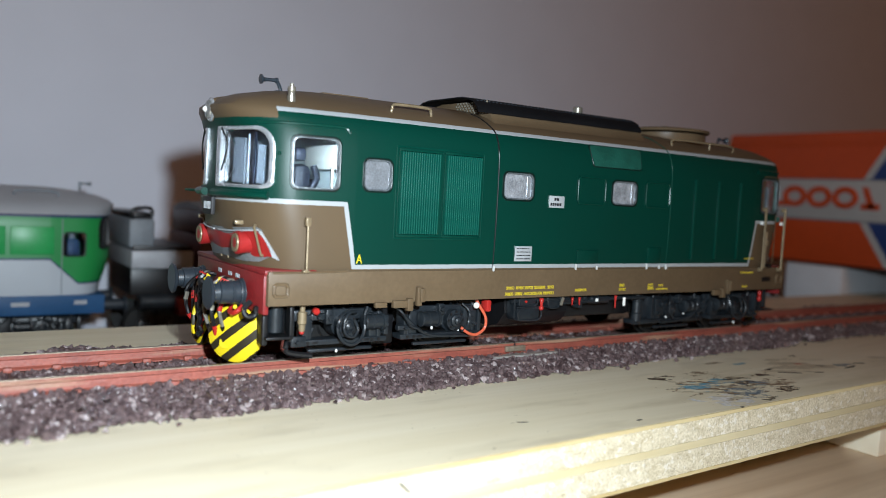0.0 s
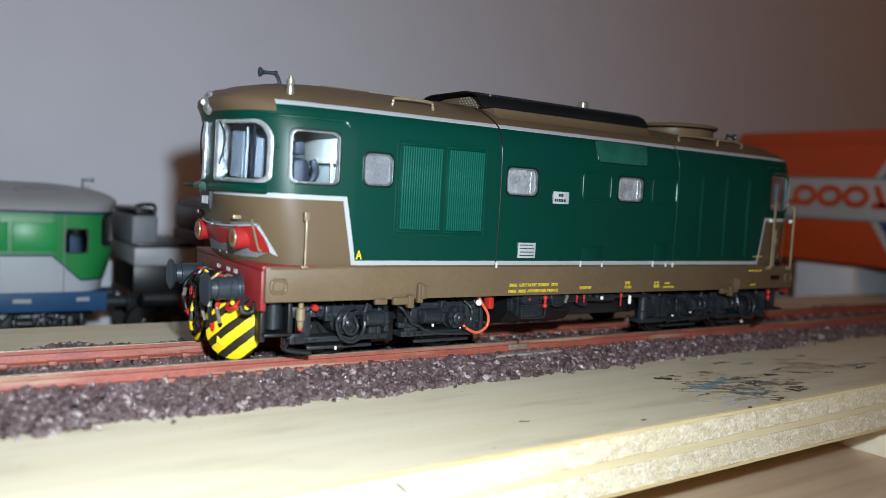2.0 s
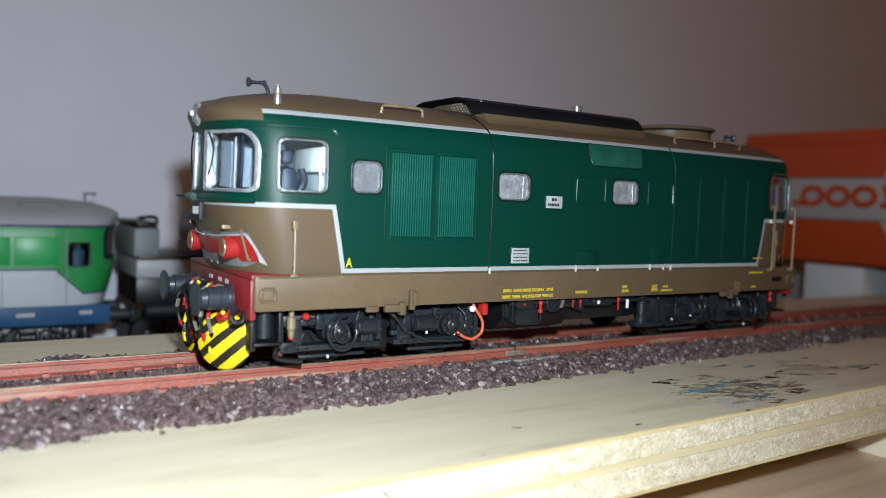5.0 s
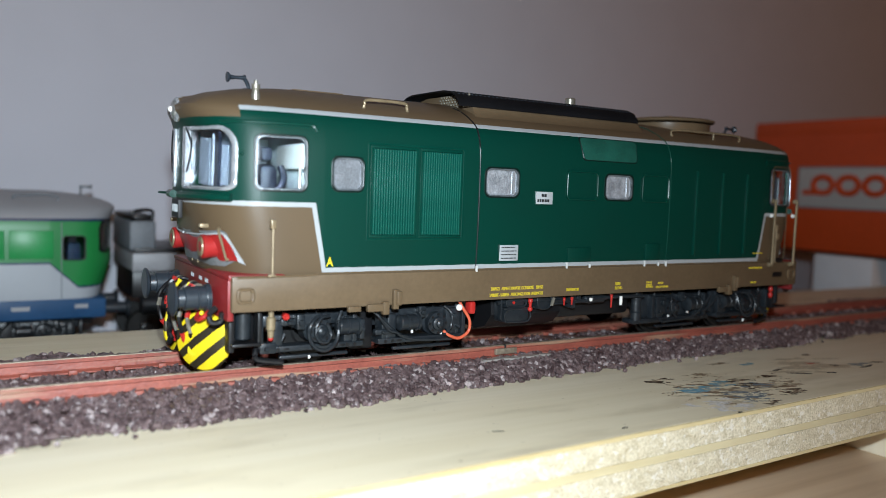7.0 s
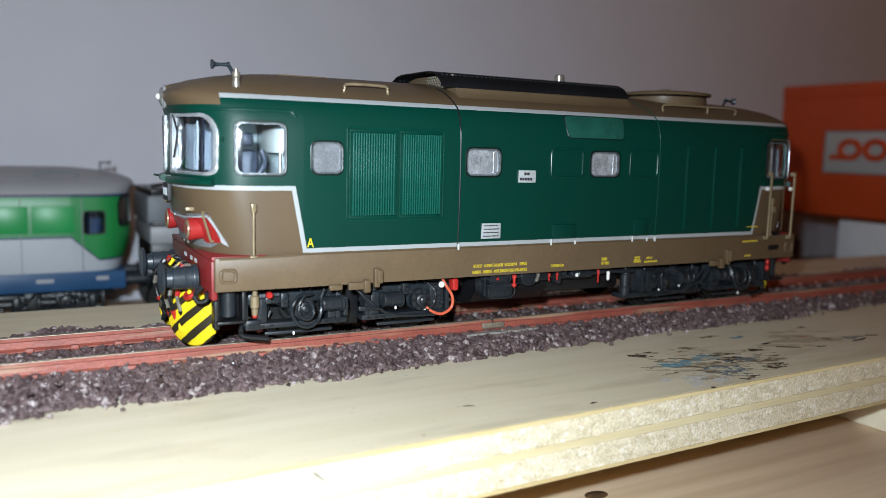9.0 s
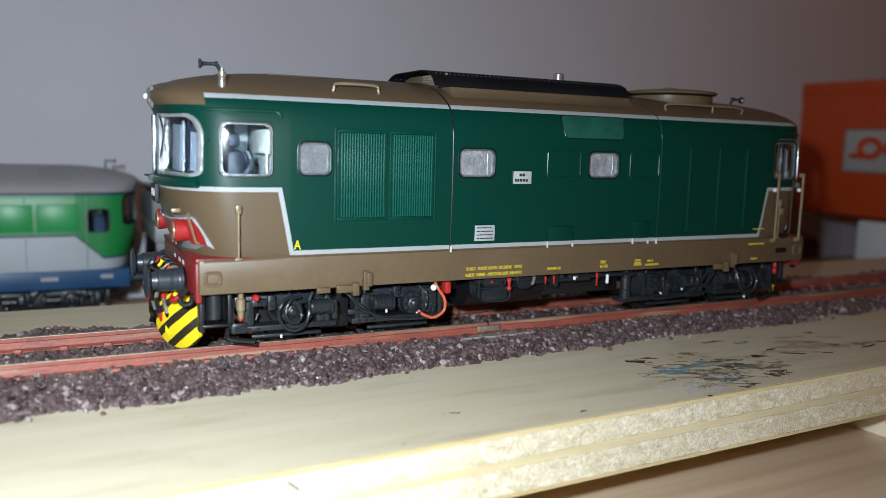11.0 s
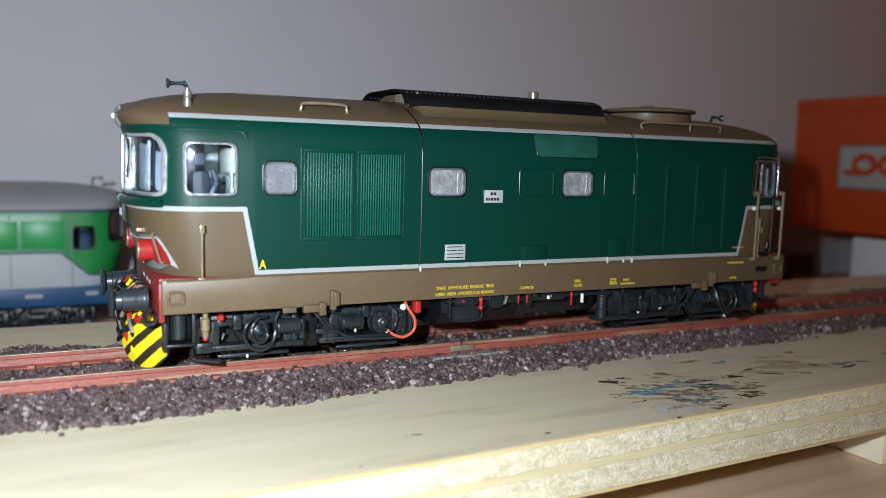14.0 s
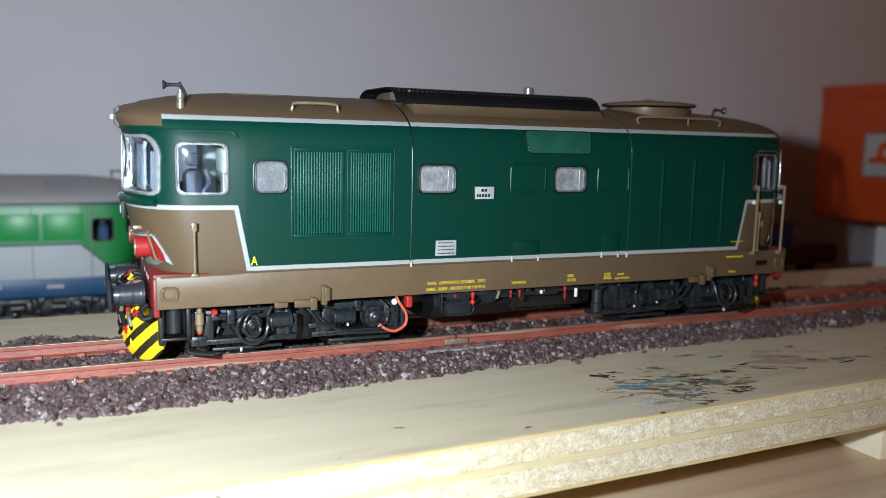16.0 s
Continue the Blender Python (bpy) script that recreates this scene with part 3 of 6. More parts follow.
def track(name, y_mid, z0, x0, x1, label, sleepers):
    t = thing(name, ((x0 + x1) / 2, y_mid, z0 - 0.4), label, "track")
    for s in (-1, 1):
        y = y_mid + s * 0.755
        r = part("rail", Mesh().prism(rail_profile(y, s, z0), "x", x0, x1), M_RAILRED, t, "rail painted rust red with bare running surface", smooth=False)
        part("rail_head", Mesh().box(x0, x1, y - 0.036, y + 0.036, z0 - 0.014, z0, 0.008), M_RAILTOP, r, "bare shiny rail head")
    if sleepers:
        me = Mesh().box(-0.12, 0.12, -0.97, 0.97, -0.385, -0.222, 0.02).data("sleeper")
        me.materials.append(M_SLEEPER)
        cm = Mesh().box(-0.06, 0.06, -0.05, 0.05, -0.222, -0.15, 0.015).data("rail_chair")
        cm.materials.append(M_RAILRED)
        n = int((x1 - x0) / 0.62)
        for i in range(n):
            o = put(new("sleeper", me), t)
            o.location = ((x0 + 0.3 + i * 0.62) * S, y_mid * S, z0 * S)
            for y in (-0.89, -0.62, 0.62, 0.89):
                c = new("rail_chair", cm)
                c.parent, c.location = o, (0, y * S, 0)
    return t


track("railway_track", 0.0, 0.0, -26, 44, "straight model railway track with rust-red rails", True)
track("rear_track", 11.35, -1.86, -26, 44, "second model railway track lying on the table", False)
part("cork_bed", Mesh().box(-26, 44, 9.9, 12.8, TABLE, -1.86 - 0.216, 0.05), M_SLEEPER, bpy.data.objects["rear_track"])
ballast()


def glue_smear():
    """A pale dried smear of glue beside the rail joint, and the joint's fishplate."""
    t = bpy.data.objects["railway_track"]
    rng = random.Random(3)
    rim = [(4.45 + 1.5 * i / 12, -1.06 + rng.uniform(-0.03, 0.03)) for i in range(13)] + [(5.9 - 1.4 * i / 12, -0.93 + rng.uniform(-0.02, 0.02)) for i in range(13)]
    part("glue_smear", Mesh().prism(rim, "z", -0.20, -0.165), M_GLUE, t, "pale dried glue smear on the ballast")
    part("fishplate", Mesh().box(4.9, 5.35, -0.845, -0.79, -0.15, -0.05, 0.012), M_RAILTOP, t, "bare metal fishplate")
    part("rail_gap", Mesh().box(5.11, 5.14, -0.80, -0.71, -0.10, 0.003), M_INK, t)


M_GLUE = mat("dried_glue", (0.26, 0.24, 0.22), 0.35, var=0.3, scale=0.4, bump=0.3)
glue_smear()

# ---- locomotive body shape ----
LEVELS = [(1.30, 1.50, 0.20, 0.66), (1.36, 1.515, 0.09, 0.76), (1.44, 1.525, 0.045, 0.81), (1.52, 1.532, 0.03, 0.83), (1.62, 1.538, 0.01, 0.85), (1.90, 1.545, -0.09, 0.90), (2.33, 1.549, -0.20, 0.95), (2.75, 1.549, -0.20, 0.95),
          (3.15, 1.542, -0.19, 0.95), (3.36, 1.515, -0.19, 0.95), (3.50, 1.465, -0.24, 0.97), (3.60, 1.405, -0.30, 1.0), (3.68, 1.31, -0.31, 1.0),
          (3.78, 1.14, -0.20, 0.95), (3.88, 0.92, 0.05, 0.85), (3.96, 0.66, 0.42, 0.7), (4.02, 0.40, 0.90, 0.5), (4.055, 0.16, 1.35, 0.3)]
POWER = 2.6


def level(z):
    a = LEVELS
    z = min(max(z, a[0][0]), a[-1][0])
    for p, q in zip(a, a[1:]):
        if z <= q[0]:
            u = (z - p[0]) / (q[0] - p[0])
            return tuple(p[i] + (q[i] - p[i]) * u for i in (1, 2, 3))
    return a[-1][1:]


def tapered(p):
    """The cab's sides draw in slightly towards the nose."""
    p.y *= 1 - 0.06 * max(0.0, 1.38 - min(p.x, LENGTH - p.x))
    return p


def skin(q, z, side=-1, rear=False, out=0.0):
    """A point of the body: q 0..1 runs round the front corner from the middle to the side, then q - 1 is metres along the side."""
    w, xf, a = level(z)

    def at(qq):
        if qq <= 1:
            th = radians(90 * max(qq, 0.0))
            return tapered(Vector((xf + a * (1 - math.cos(th) ** (2 / POWER)), -w * math.sin(th) ** (2 / POWER), z)))
        return tapered(Vector((xf + a + (qq - 1), -w, z)))

    p = at(q)
    if out:
        t = at(q + 0.01) - at(q - 0.01 if q > 0.01 else 0)
        nrm = Vector((-abs(t.y), -abs(t.x), 0))
        p = p + nrm.normalized() * out
    y = p.y if side < 0 else -p.y
    return Vector((LENGTH - p.x if rear else p.x, y, p.z))


def q_of(x, z):
    """The side parameter at a distance x from the front."""
    w, xf, a = level(z)
    if x >= xf + a:
        return 1 + x - xf - a
    c = max(0.0, 1 - (x - xf) / a)
    return math.degrees(math.acos(min(1, c ** (POWER / 2)))) / 90


def body_mesh(wall=0.07):
    front = [i / 18 for i in range(19)]
    vs, fs = [], []
    ring = None
    for z, w, xf, a in LEVELS:
        pts = [skin(q, z, -1) for q in front]
        xs = xf + a
        x_a, x_b = max(1.37, xs + 0.04), max(1.39, xs + 0.06)
        near = [xs + (x_a - xs) * i / 4 for i in range(1, 5)]
        along = near + [x_b + (LENGTH - 2 * x_b) * i / 20 for i in range(21)] + [LENGTH - x for x in reversed(near)]
        pts += [tapered(Vector((x, -w, z))) for x in along]
        pts += [skin(q, z, -1, True) for q in reversed(front)]
        pts += [Vector((p.x, -p.y, p.z)) for p in reversed(pts[1:-1])]
        ring = len(pts)
        vs += pts
    for j in range(len(LEVELS) - 1):
        for i in range(ring):
            k = (i + 1) % ring
            fs.append((j * ring + i, j * ring + k, (j + 1) * ring + k, (j + 1) * ring + i))
    top = (len(LEVELS) - 1) * ring
    half = ring // 2
    for i in range(half - 1):
        a, b = top + i, top + i + 1
        c, d = top + (ring - 1 - i), top + (ring - i) % ring
        fs.append((a, b, c, d) if i else (a, b, top + ring - 1))
    fs.append((top + half - 1, top + half, top + half + 1))
    return Mesh().add(vs, fs)


def patch(outline, side, rear, lo, hi, mapper):
    """A solid tile that follows the skin: its outline in (q or x, z), from lo to hi metres off the skin."""
    n = len(outline)
    cu = sum(p[0] for p in outline) / n
    cz = sum(p[1] for p in outline) / n
    vs = []
    m = Mesh()
    steps = (1.0, 0.75, 0.5, 0.25)
    for off in (lo, hi):
        for s in steps:
            for u, z in outline:
                uu, zz = cu + (u - cu) * s, cz + (z - cz) * s
                vs.append(skin(mapper(uu, zz), zz, side, rear, off))
        vs.append(skin(mapper(cu, cz), cz, side, rear, off))
    fs = []
    block = len(steps) * n + 1
    for b in (0, block):
        for k in range(len(steps) - 1):
            for i in range(n):
                j = (i + 1) % n
                fs.append((b + k * n + i, b + k * n + j, b + (k + 1) * n + j, b + (k + 1) * n + i))
        for i in range(n):
            fs.append((b + (len(steps) - 1) * n + i, b + (len(steps) - 1) * n + (i + 1) % n, b + block - 1))
    for i in range(n):
        j = (i + 1) % n
        fs.append((i, j, block + j, block + i))
    return m.add(vs, fs)


def loop_frame(outline, side, rear, width, lo, hi, mapper):
    """A rounded frame that follows the skin round an opening."""
    n = len(outline)
    cu = sum(p[0] for p in outline) / n
    cz = sum(p[1] for p in outline) / n
    du = max(p[0] for p in outline) - cu
    dz = max(p[1] for p in outline) - cz
    vs, fs = [], []
    rows = ((0.0, lo), (0.0, hi * 0.8), (-0.3, hi), (-0.7, hi), (-1.0, hi * 0.7), (-1.0, lo))
    for f, off in rows:
        su, sz = 1 + f * width / du, 1 + f * width / dz
        for u, z in outline:
            uu, zz = cu + (u - cu) * su, cz + (z - cz) * sz
            vs.append(skin(mapper(uu, zz), zz, side, rear, off))
    k = len(rows)
    for r in range(k):
        for i in range(n):
            j, r2 = (i + 1) % n, (r + 1) % k
            fs.append((r * n + i, r * n + j, r2 * n + j, r2 * n + i))
    return Mesh().add(vs, fs)


def direct(u, z):
    return u


def by_x(u, z):
    return q_of(u, z)


def shell(name, cutters, material):
    """The hollow body with its window openings cut through."""
    me = body_mesh().data(name, smooth=False)
    me.materials.append(material)
    ob = new(name, me)
    so = ob.modifiers.new("wall", "SOLIDIFY")
    so.thickness, so.offset = 0.07 * S, -1
    cut = Mesh()
    for c in cutters:
        cut.add(c.v, c.f)
    co = new("cutter", cut.data("cutter", smooth=False))
    bo = ob.modifiers.new("openings", "BOOLEAN")
    bo.operation, bo.object, bo.solver = "DIFFERENCE", co, "EXACT"
    out = bpy.data.meshes.new_from_object(ob.evaluated_get(bpy.context.evaluated_depsgraph_get()))
    bpy.data.objects.remove(co)
    bpy.data.objects.remove(ob)
    out.name = name
    out.polygons.foreach_set("use_smooth", [True] * len(out.polygons))
    out.set_sharp_from_angle(angle=radians(40))
    return out


def rr(x0, x1, z0, z1, r, n=5):
    return rounded(x1 - x0, z1 - z0, r, n, (x0 + x1) / 2, (z0 + z1) / 2)


def shield_outline():
    """The windscreen: square by the middle post, well rounded at the outer top corner."""
    pts = []
    for (cx, cz, rx, rz, a0) in ((0.53, 3.08, 0.17, 0.30, 0), (0.085, 3.36, 0.025, 0.02, 90), (0.085, 2.56, 0.025, 0.04, 180), (0.58, 2.62, 0.12, 0.10, 270)):
        for i in range(7):
            t = radians(a0 + 15 * i)
            pts.append((cx + rx * math.cos(t), cz + rz * math.sin(t)))
    return pts


SHIELD = shield_outline()
W_CAB = rr(0.44, 1.12, 2.55, 3.275, 0.10)
W_SMALL = [rr(1.50, 1.96, 2.575, 3.03, 0.08), rr(4.06, 4.69, 2.56, 2.995, 0.08), rr(6.545, 7.175, 2.565, 2.99, 0.08)]


def loco_openings():
    cuts = []
    for rear in (False, True):
        for side in (-1, 1):
            cuts.append(patch(SHIELD, side, rear, -0.2, 0.12, direct))
    for o in [W_CAB, rr(LENGTH - 1.12, LENGTH - 0.44, 2.55, 3.275, 0.10)] + W_SMALL:
        cuts.append(Mesh().prism(o, "y", -2, -1.2))
        cuts.append(Mesh().prism(o, "y", 1.2, 2))
    return cuts


def windows(loco):
    for rear in (False, True):
        for side in (-1, 1):
            w = part("windscreen", patch(SHIELD, side, rear, -0.075, -0.05, direct), M_PANE, loco, "curved clear windscreen")
            w.visible_shadow = False
            part("windscreen_frame", loop_frame(SHIELD, side, rear, 0.05, -0.05, 0.035, direct), M_CHROME, w, "silver windscreen surround")
            # reflections inside the thick glazing, built as pale and dark upright bands
            for q0, q1, top, material in ((0.13, 0.29, 3.22, M_FLATGREY), (0.325, 0.338, 3.26, M_GREYROOF), (0.405, 0.43, 3.30, M_SEAT), (0.45, 0.54, 3.12, M_FLATGREY)):
                part("reflection_band", patch([(q0, 2.60), (q1, 2.58), (q1, top), (q0 + 0.01, top + 0.02)], side, rear, -0.19, -0.16, direct), material, w, "upright band standing for a reflection in the thick glazing")
            part("wiper", Mesh().tube([skin(0.12, 3.36, side, rear, 0.03), skin(0.2, 3.1, side, rear, 0.025), skin(0.13, 2.75, side, rear, 0.02)], 0.012, 6), M_BLACK, w)
    both = [(W_CAB, M_PANE), (W_SMALL[0], M_SILVER_PANE)] + [(o, M_BRIGHT_PANE) for o in W_SMALL[1:]]
    both.append((rr(LENGTH - 1.12, LENGTH - 0.44, 2.55, 3.275, 0.10), M_GLASS))
    for o, material in both:
        for side in (-1, 1):
            w = part("side_window", patch(o, side, False, -0.05, -0.03, by_x), material, loco, "silver-edged side window")
            w.visible_shadow = material in (M_SILVER_PANE, M_BRIGHT_PANE)
            part("window_frame", loop_frame(o, side, False, 0.024, -0.05, 0.004, by_x), M_EDGE, w, "thin silver window edging")
            if material is M_BRIGHT_PANE:
                x1, za, zb = max(p[0] for p in o), min(p[1] for p in o), max(p[1] for p in o)
                part("pane_strip", patch([(x1 - 0.115, za + 0.05), (x1 - 0.055, za + 0.05), (x1 - 0.055, zb - 0.05), (x1 - 0.115, zb - 0.05)], side, False, -0.032, -0.018, by_x), M_CHROME, w, "narrow upright silver strip near the end of the pane")
            dark = rr(min(p[0] for p in o) - 0.024, max(p[0] for p in o) + 0.024, min(p[1] for p in o) - 0.024, max(p[1] for p in o) + 0.024, 0.11)
            part("window_gasket", loop_frame(dark, side, False, 0.025, -0.01, 0.016, by_x), M_GASKET, w)


def side_details(loco):
    for side in (-1, 1):
        f = -1.549 if side < 0 else 1.549
        s = side

        def slab(x0, x1, z0, z1, h, c=0.01):
            return Mesh().box(x0, x1, min(f - s * 0.02, f + s * h), max(f - s * 0.02, f + s * h), z0, z1, c)

        # louvred panels: a thin frame with upright fins
        for x0, x1 in ((2.07, 2.835), (2.885, 3.62)):
            fr = Mesh()
            fr.box(x0, x1, min(f, f + s * 0.014), max(f, f + s * 0.014), 3.19, 3.225, 0.006)
            fr.box(x0, x1, min(f, f + s * 0.014), max(f, f + s * 0.014), 1.915, 1.95, 0.006)
            fr.box(x0, x0 + 0.035, min(f, f + s * 0.014), max(f, f + s * 0.014), 1.95, 3.19, 0.006)
            fr.box(x1 - 0.035, x1, min(f, f + s * 0.014), max(f, f + s * 0.014), 1.95, 3.19, 0.006)
            panel = part("louvre_panel", fr, M_GREEN, loco, "green ribbed ventilation panel")
            n = 17
            fin = Mesh().box(-0.0105, 0.0105, -0.036, 0.036, 1.96, 3.18, 0.008).data("louvre_fin")
            fin.materials.append(M_FIN)
            for i in range(n):
                o = put(new("louvre_fin", fin), panel)
                o.location = ((x0 + 0.055 + (x1 - x0 - 0.11) * i / (n - 1)) * S, (f + s * 0.008) * S, 0)
        part("louvre_frame", loop_frame(rr(2.03, 3.665, 1.875, 3.265, 0.03, 3), side, False, 0.028, -0.004, 0.014, by_x), M_GREEN, loco, "raised rim round the louvres")
        # blank window panels
        for x0, x1 in ((5.68, 6.37), (7.40, 8.08)):
            o = rr(x0, x1, 2.54, 3.03, 0.08)
            part("blank_panel", patch(o, side, False, -0.01, 0.006, by_x), M_LIVERY, loco)
            part("panel_rim", loop_frame(o, side, False, 0.028, -0.005, 0.034, by_x), M_GREEN, loco)
        # roof-side flap
        o = [(u + (0.04 if z < 3.4 and u < 6.6 else -0.04 if z < 3.4 else 0), z) for u, z in rr(6.0, 7.29, 3.22, 3.59, 0.06)]
        part("side_flap", patch(o, side, False, -0.02, 0.022, by_x), M_FLAP, loco, "green hinged roof-side flap")
        part("flap_gap", loop_frame([(u + (0.015 if u > 6.6 else -0.015), z + (0.012 if z > 3.4 else -0.015)) for u, z in o], side, False, 0.02, -0.01, 0.024, by_x), M_GASKET, loco)
        # upright ribs
        for x in (8.82, 9.54, 10.245):
            part("rib", slab(x - 0.018, x + 0.018, 1.58, 3.14, 0.036), M_GREEN, loco)
        # panel seams with their hinge strips
        for x, big in ((3.945, True), (8.13, False)):
            pts = [skin(q_of(x, z), z, side, False, 0.001) for z in (1.42, 2.0, 2.7, 3.2, 3.4, 3.5, 3.6, 3.68, 3.78, 3.88, 3.95)]
            part("body_seam", Mesh().tube(pts, 0.013 if big else 0.009, 6), M_BLACK if big else M_GREEN_DARK, loco)
        # steps and small doors over the sill
        for x0, x1, z1 in ((5.77, 6.28, 1.74), (7.58, 7.93, 1.80)):
            door = part("hatch_door", slab(x0, x1, 1.50, z1, 0.024, 0.012), M_LIVERY, loco)
            for x in (x0, x1):
                part("hinge", slab(x - 0.012, x + 0.012, 1.39, 1.50 if x == x0 else 1.46, 0.02), M_CARD_WHITE, door)
        for x in (3.95, 8.12):
            part("catch", slab(x - 0.014, x + 0.014, 1.38, 1.48, 0.025), M_CARD_WHITE, loco)
        # plates
        for x0, x1, z0, z1, rows in ((5.03, 5.39, 2.45, 2.665, 2), (4.36, 4.73, 1.545, 1.80, 4)):
            p = part("works_plate", slab(x0, x1, z0, z1, 0.02, 0.008), M_PLATE, loco, "small silver plate with black lettering")
            ink = Mesh()
            rng = random.Random(rows)
            for r in range(rows):
                zc = z1 - (r + 0.75) * (z1 - z0) / (rows + 0.5)
                a = x0 + (0.12 if rows == 2 and r == 0 else 0.04)
                end = x1 - (0.12 if rows == 2 and r == 0 else 0.04)
                hgt = 0.045 if rows == 2 else 0.016
                while a < end - 0.03:
                    wd = rng.uniform(0.03, 0.09 if rows == 4 else 0.045)
                    ink.box(a, min(a + wd, end), min(f + s * 0.02, f + s * 0.025), max(f + s * 0.02, f + s * 0.025), zc - hgt / 2, zc + hgt / 2)
                    a += wd + 0.014
            part("plate_marks", ink, M_INK, p)
            edge = loop_frame(rr(x0 - 0.01, x1 + 0.01, z0 - 0.01, z1 + 0.01, 0.01, 2), side, False, 0.018, 0, 0.028, by_x)
            part("plate_rim", edge, M_GREEN, p)
        # rain strip over the cab window
        for rear in (False, True):
            pts = [skin(q_of(x, z), z, side, rear, 0.012) for x, z in ((0.05, 3.43), (0.3, 3.44), (0.7, 3.445), (1.1, 3.445), (1.22, 3.43), (1.27, 3.36))]
            part("rain_strip", Mesh().tube(pts, 0.022, 6), M_GREEN, loco)
            part("rivet", Mesh().ball(skin(q_of(0.28, 3.0), 3.02, side, rear, 0.0), 0.03, 6), M_GREEN, loco)
            # ledge below the windscreens
            pts = [skin(q, 2.43, side, rear, 0.04) for q in (0.05, 0.2, 0.4, 0.55, 0.66)]
            part("windscreen_ledge", Mesh().tube(pts, 0.058, 8), M_GREEN, loco)
            # cab handrail and its brackets
            x = 0.64 if not rear else LENGTH - 0.95
            y = f + s * 0.06
            rail = part("handrail", Mesh().cyl((x, y, 1.42), (x, y, 2.10), 0.015, 8), M_HANDLE, loco, "pale bronze cab handrail")
            part("rail_bracket", Mesh().box(x - 0.035, x + 0.035, min(f, y + s * 0.02), max(f, y + s * 0.02), 2.04, 2.16, 0.01), M_HANDLE, rail)
            part("rail_bracket", Mesh().box(x - 0.05, x + 0.05, min(f, y + s * 0.02), max(f, y + s * 0.02), 1.395, 1.43, 0.01), M_HANDLE, rail)
        # tall rails either side of the rear door, and the door itself
        for x, z1 in ((11.08, 2.66), (11.76, 2.66)):
            y = f + s * 0.07
            rail = part("door_rail", Mesh().cyl((x, y, 1.36), (x, y, z1), 0.026, 8), M_BRASS, loco, "light brown upright door handrail")
            for z in (z1, 1.38):
                part("rail_bracket", Mesh().box(x - 0.06, x + 0.05, min(f, y), max(f, y), z - 0.06, z + 0.02, 0.01), M_BRASS, rail)
            part("rail_cap", slab(x - 0.05, x + 0.05, 2.31, 2.38, 0.03), M_WHITEPL, rail)
        door = part("cab_door", loop_frame(rr(11.12, 11.70, 1.46, 3.34, 0.06), side, False, 0.02, -0.004, 0.012, by_x), M_BROWN, loco)
        part("door_handle", slab(11.26, 11.34, 1.86, 1.98, 0.02), M_BRASS, door)
        for z in (1.44, 1.15):
            part("foothole", Mesh().box(11.22, 11.52, min(f, f + s * 0.006), max(f, f + s * 0.006), z - 0.05, z + 0.05, 0.02), M_BLACK, loco)


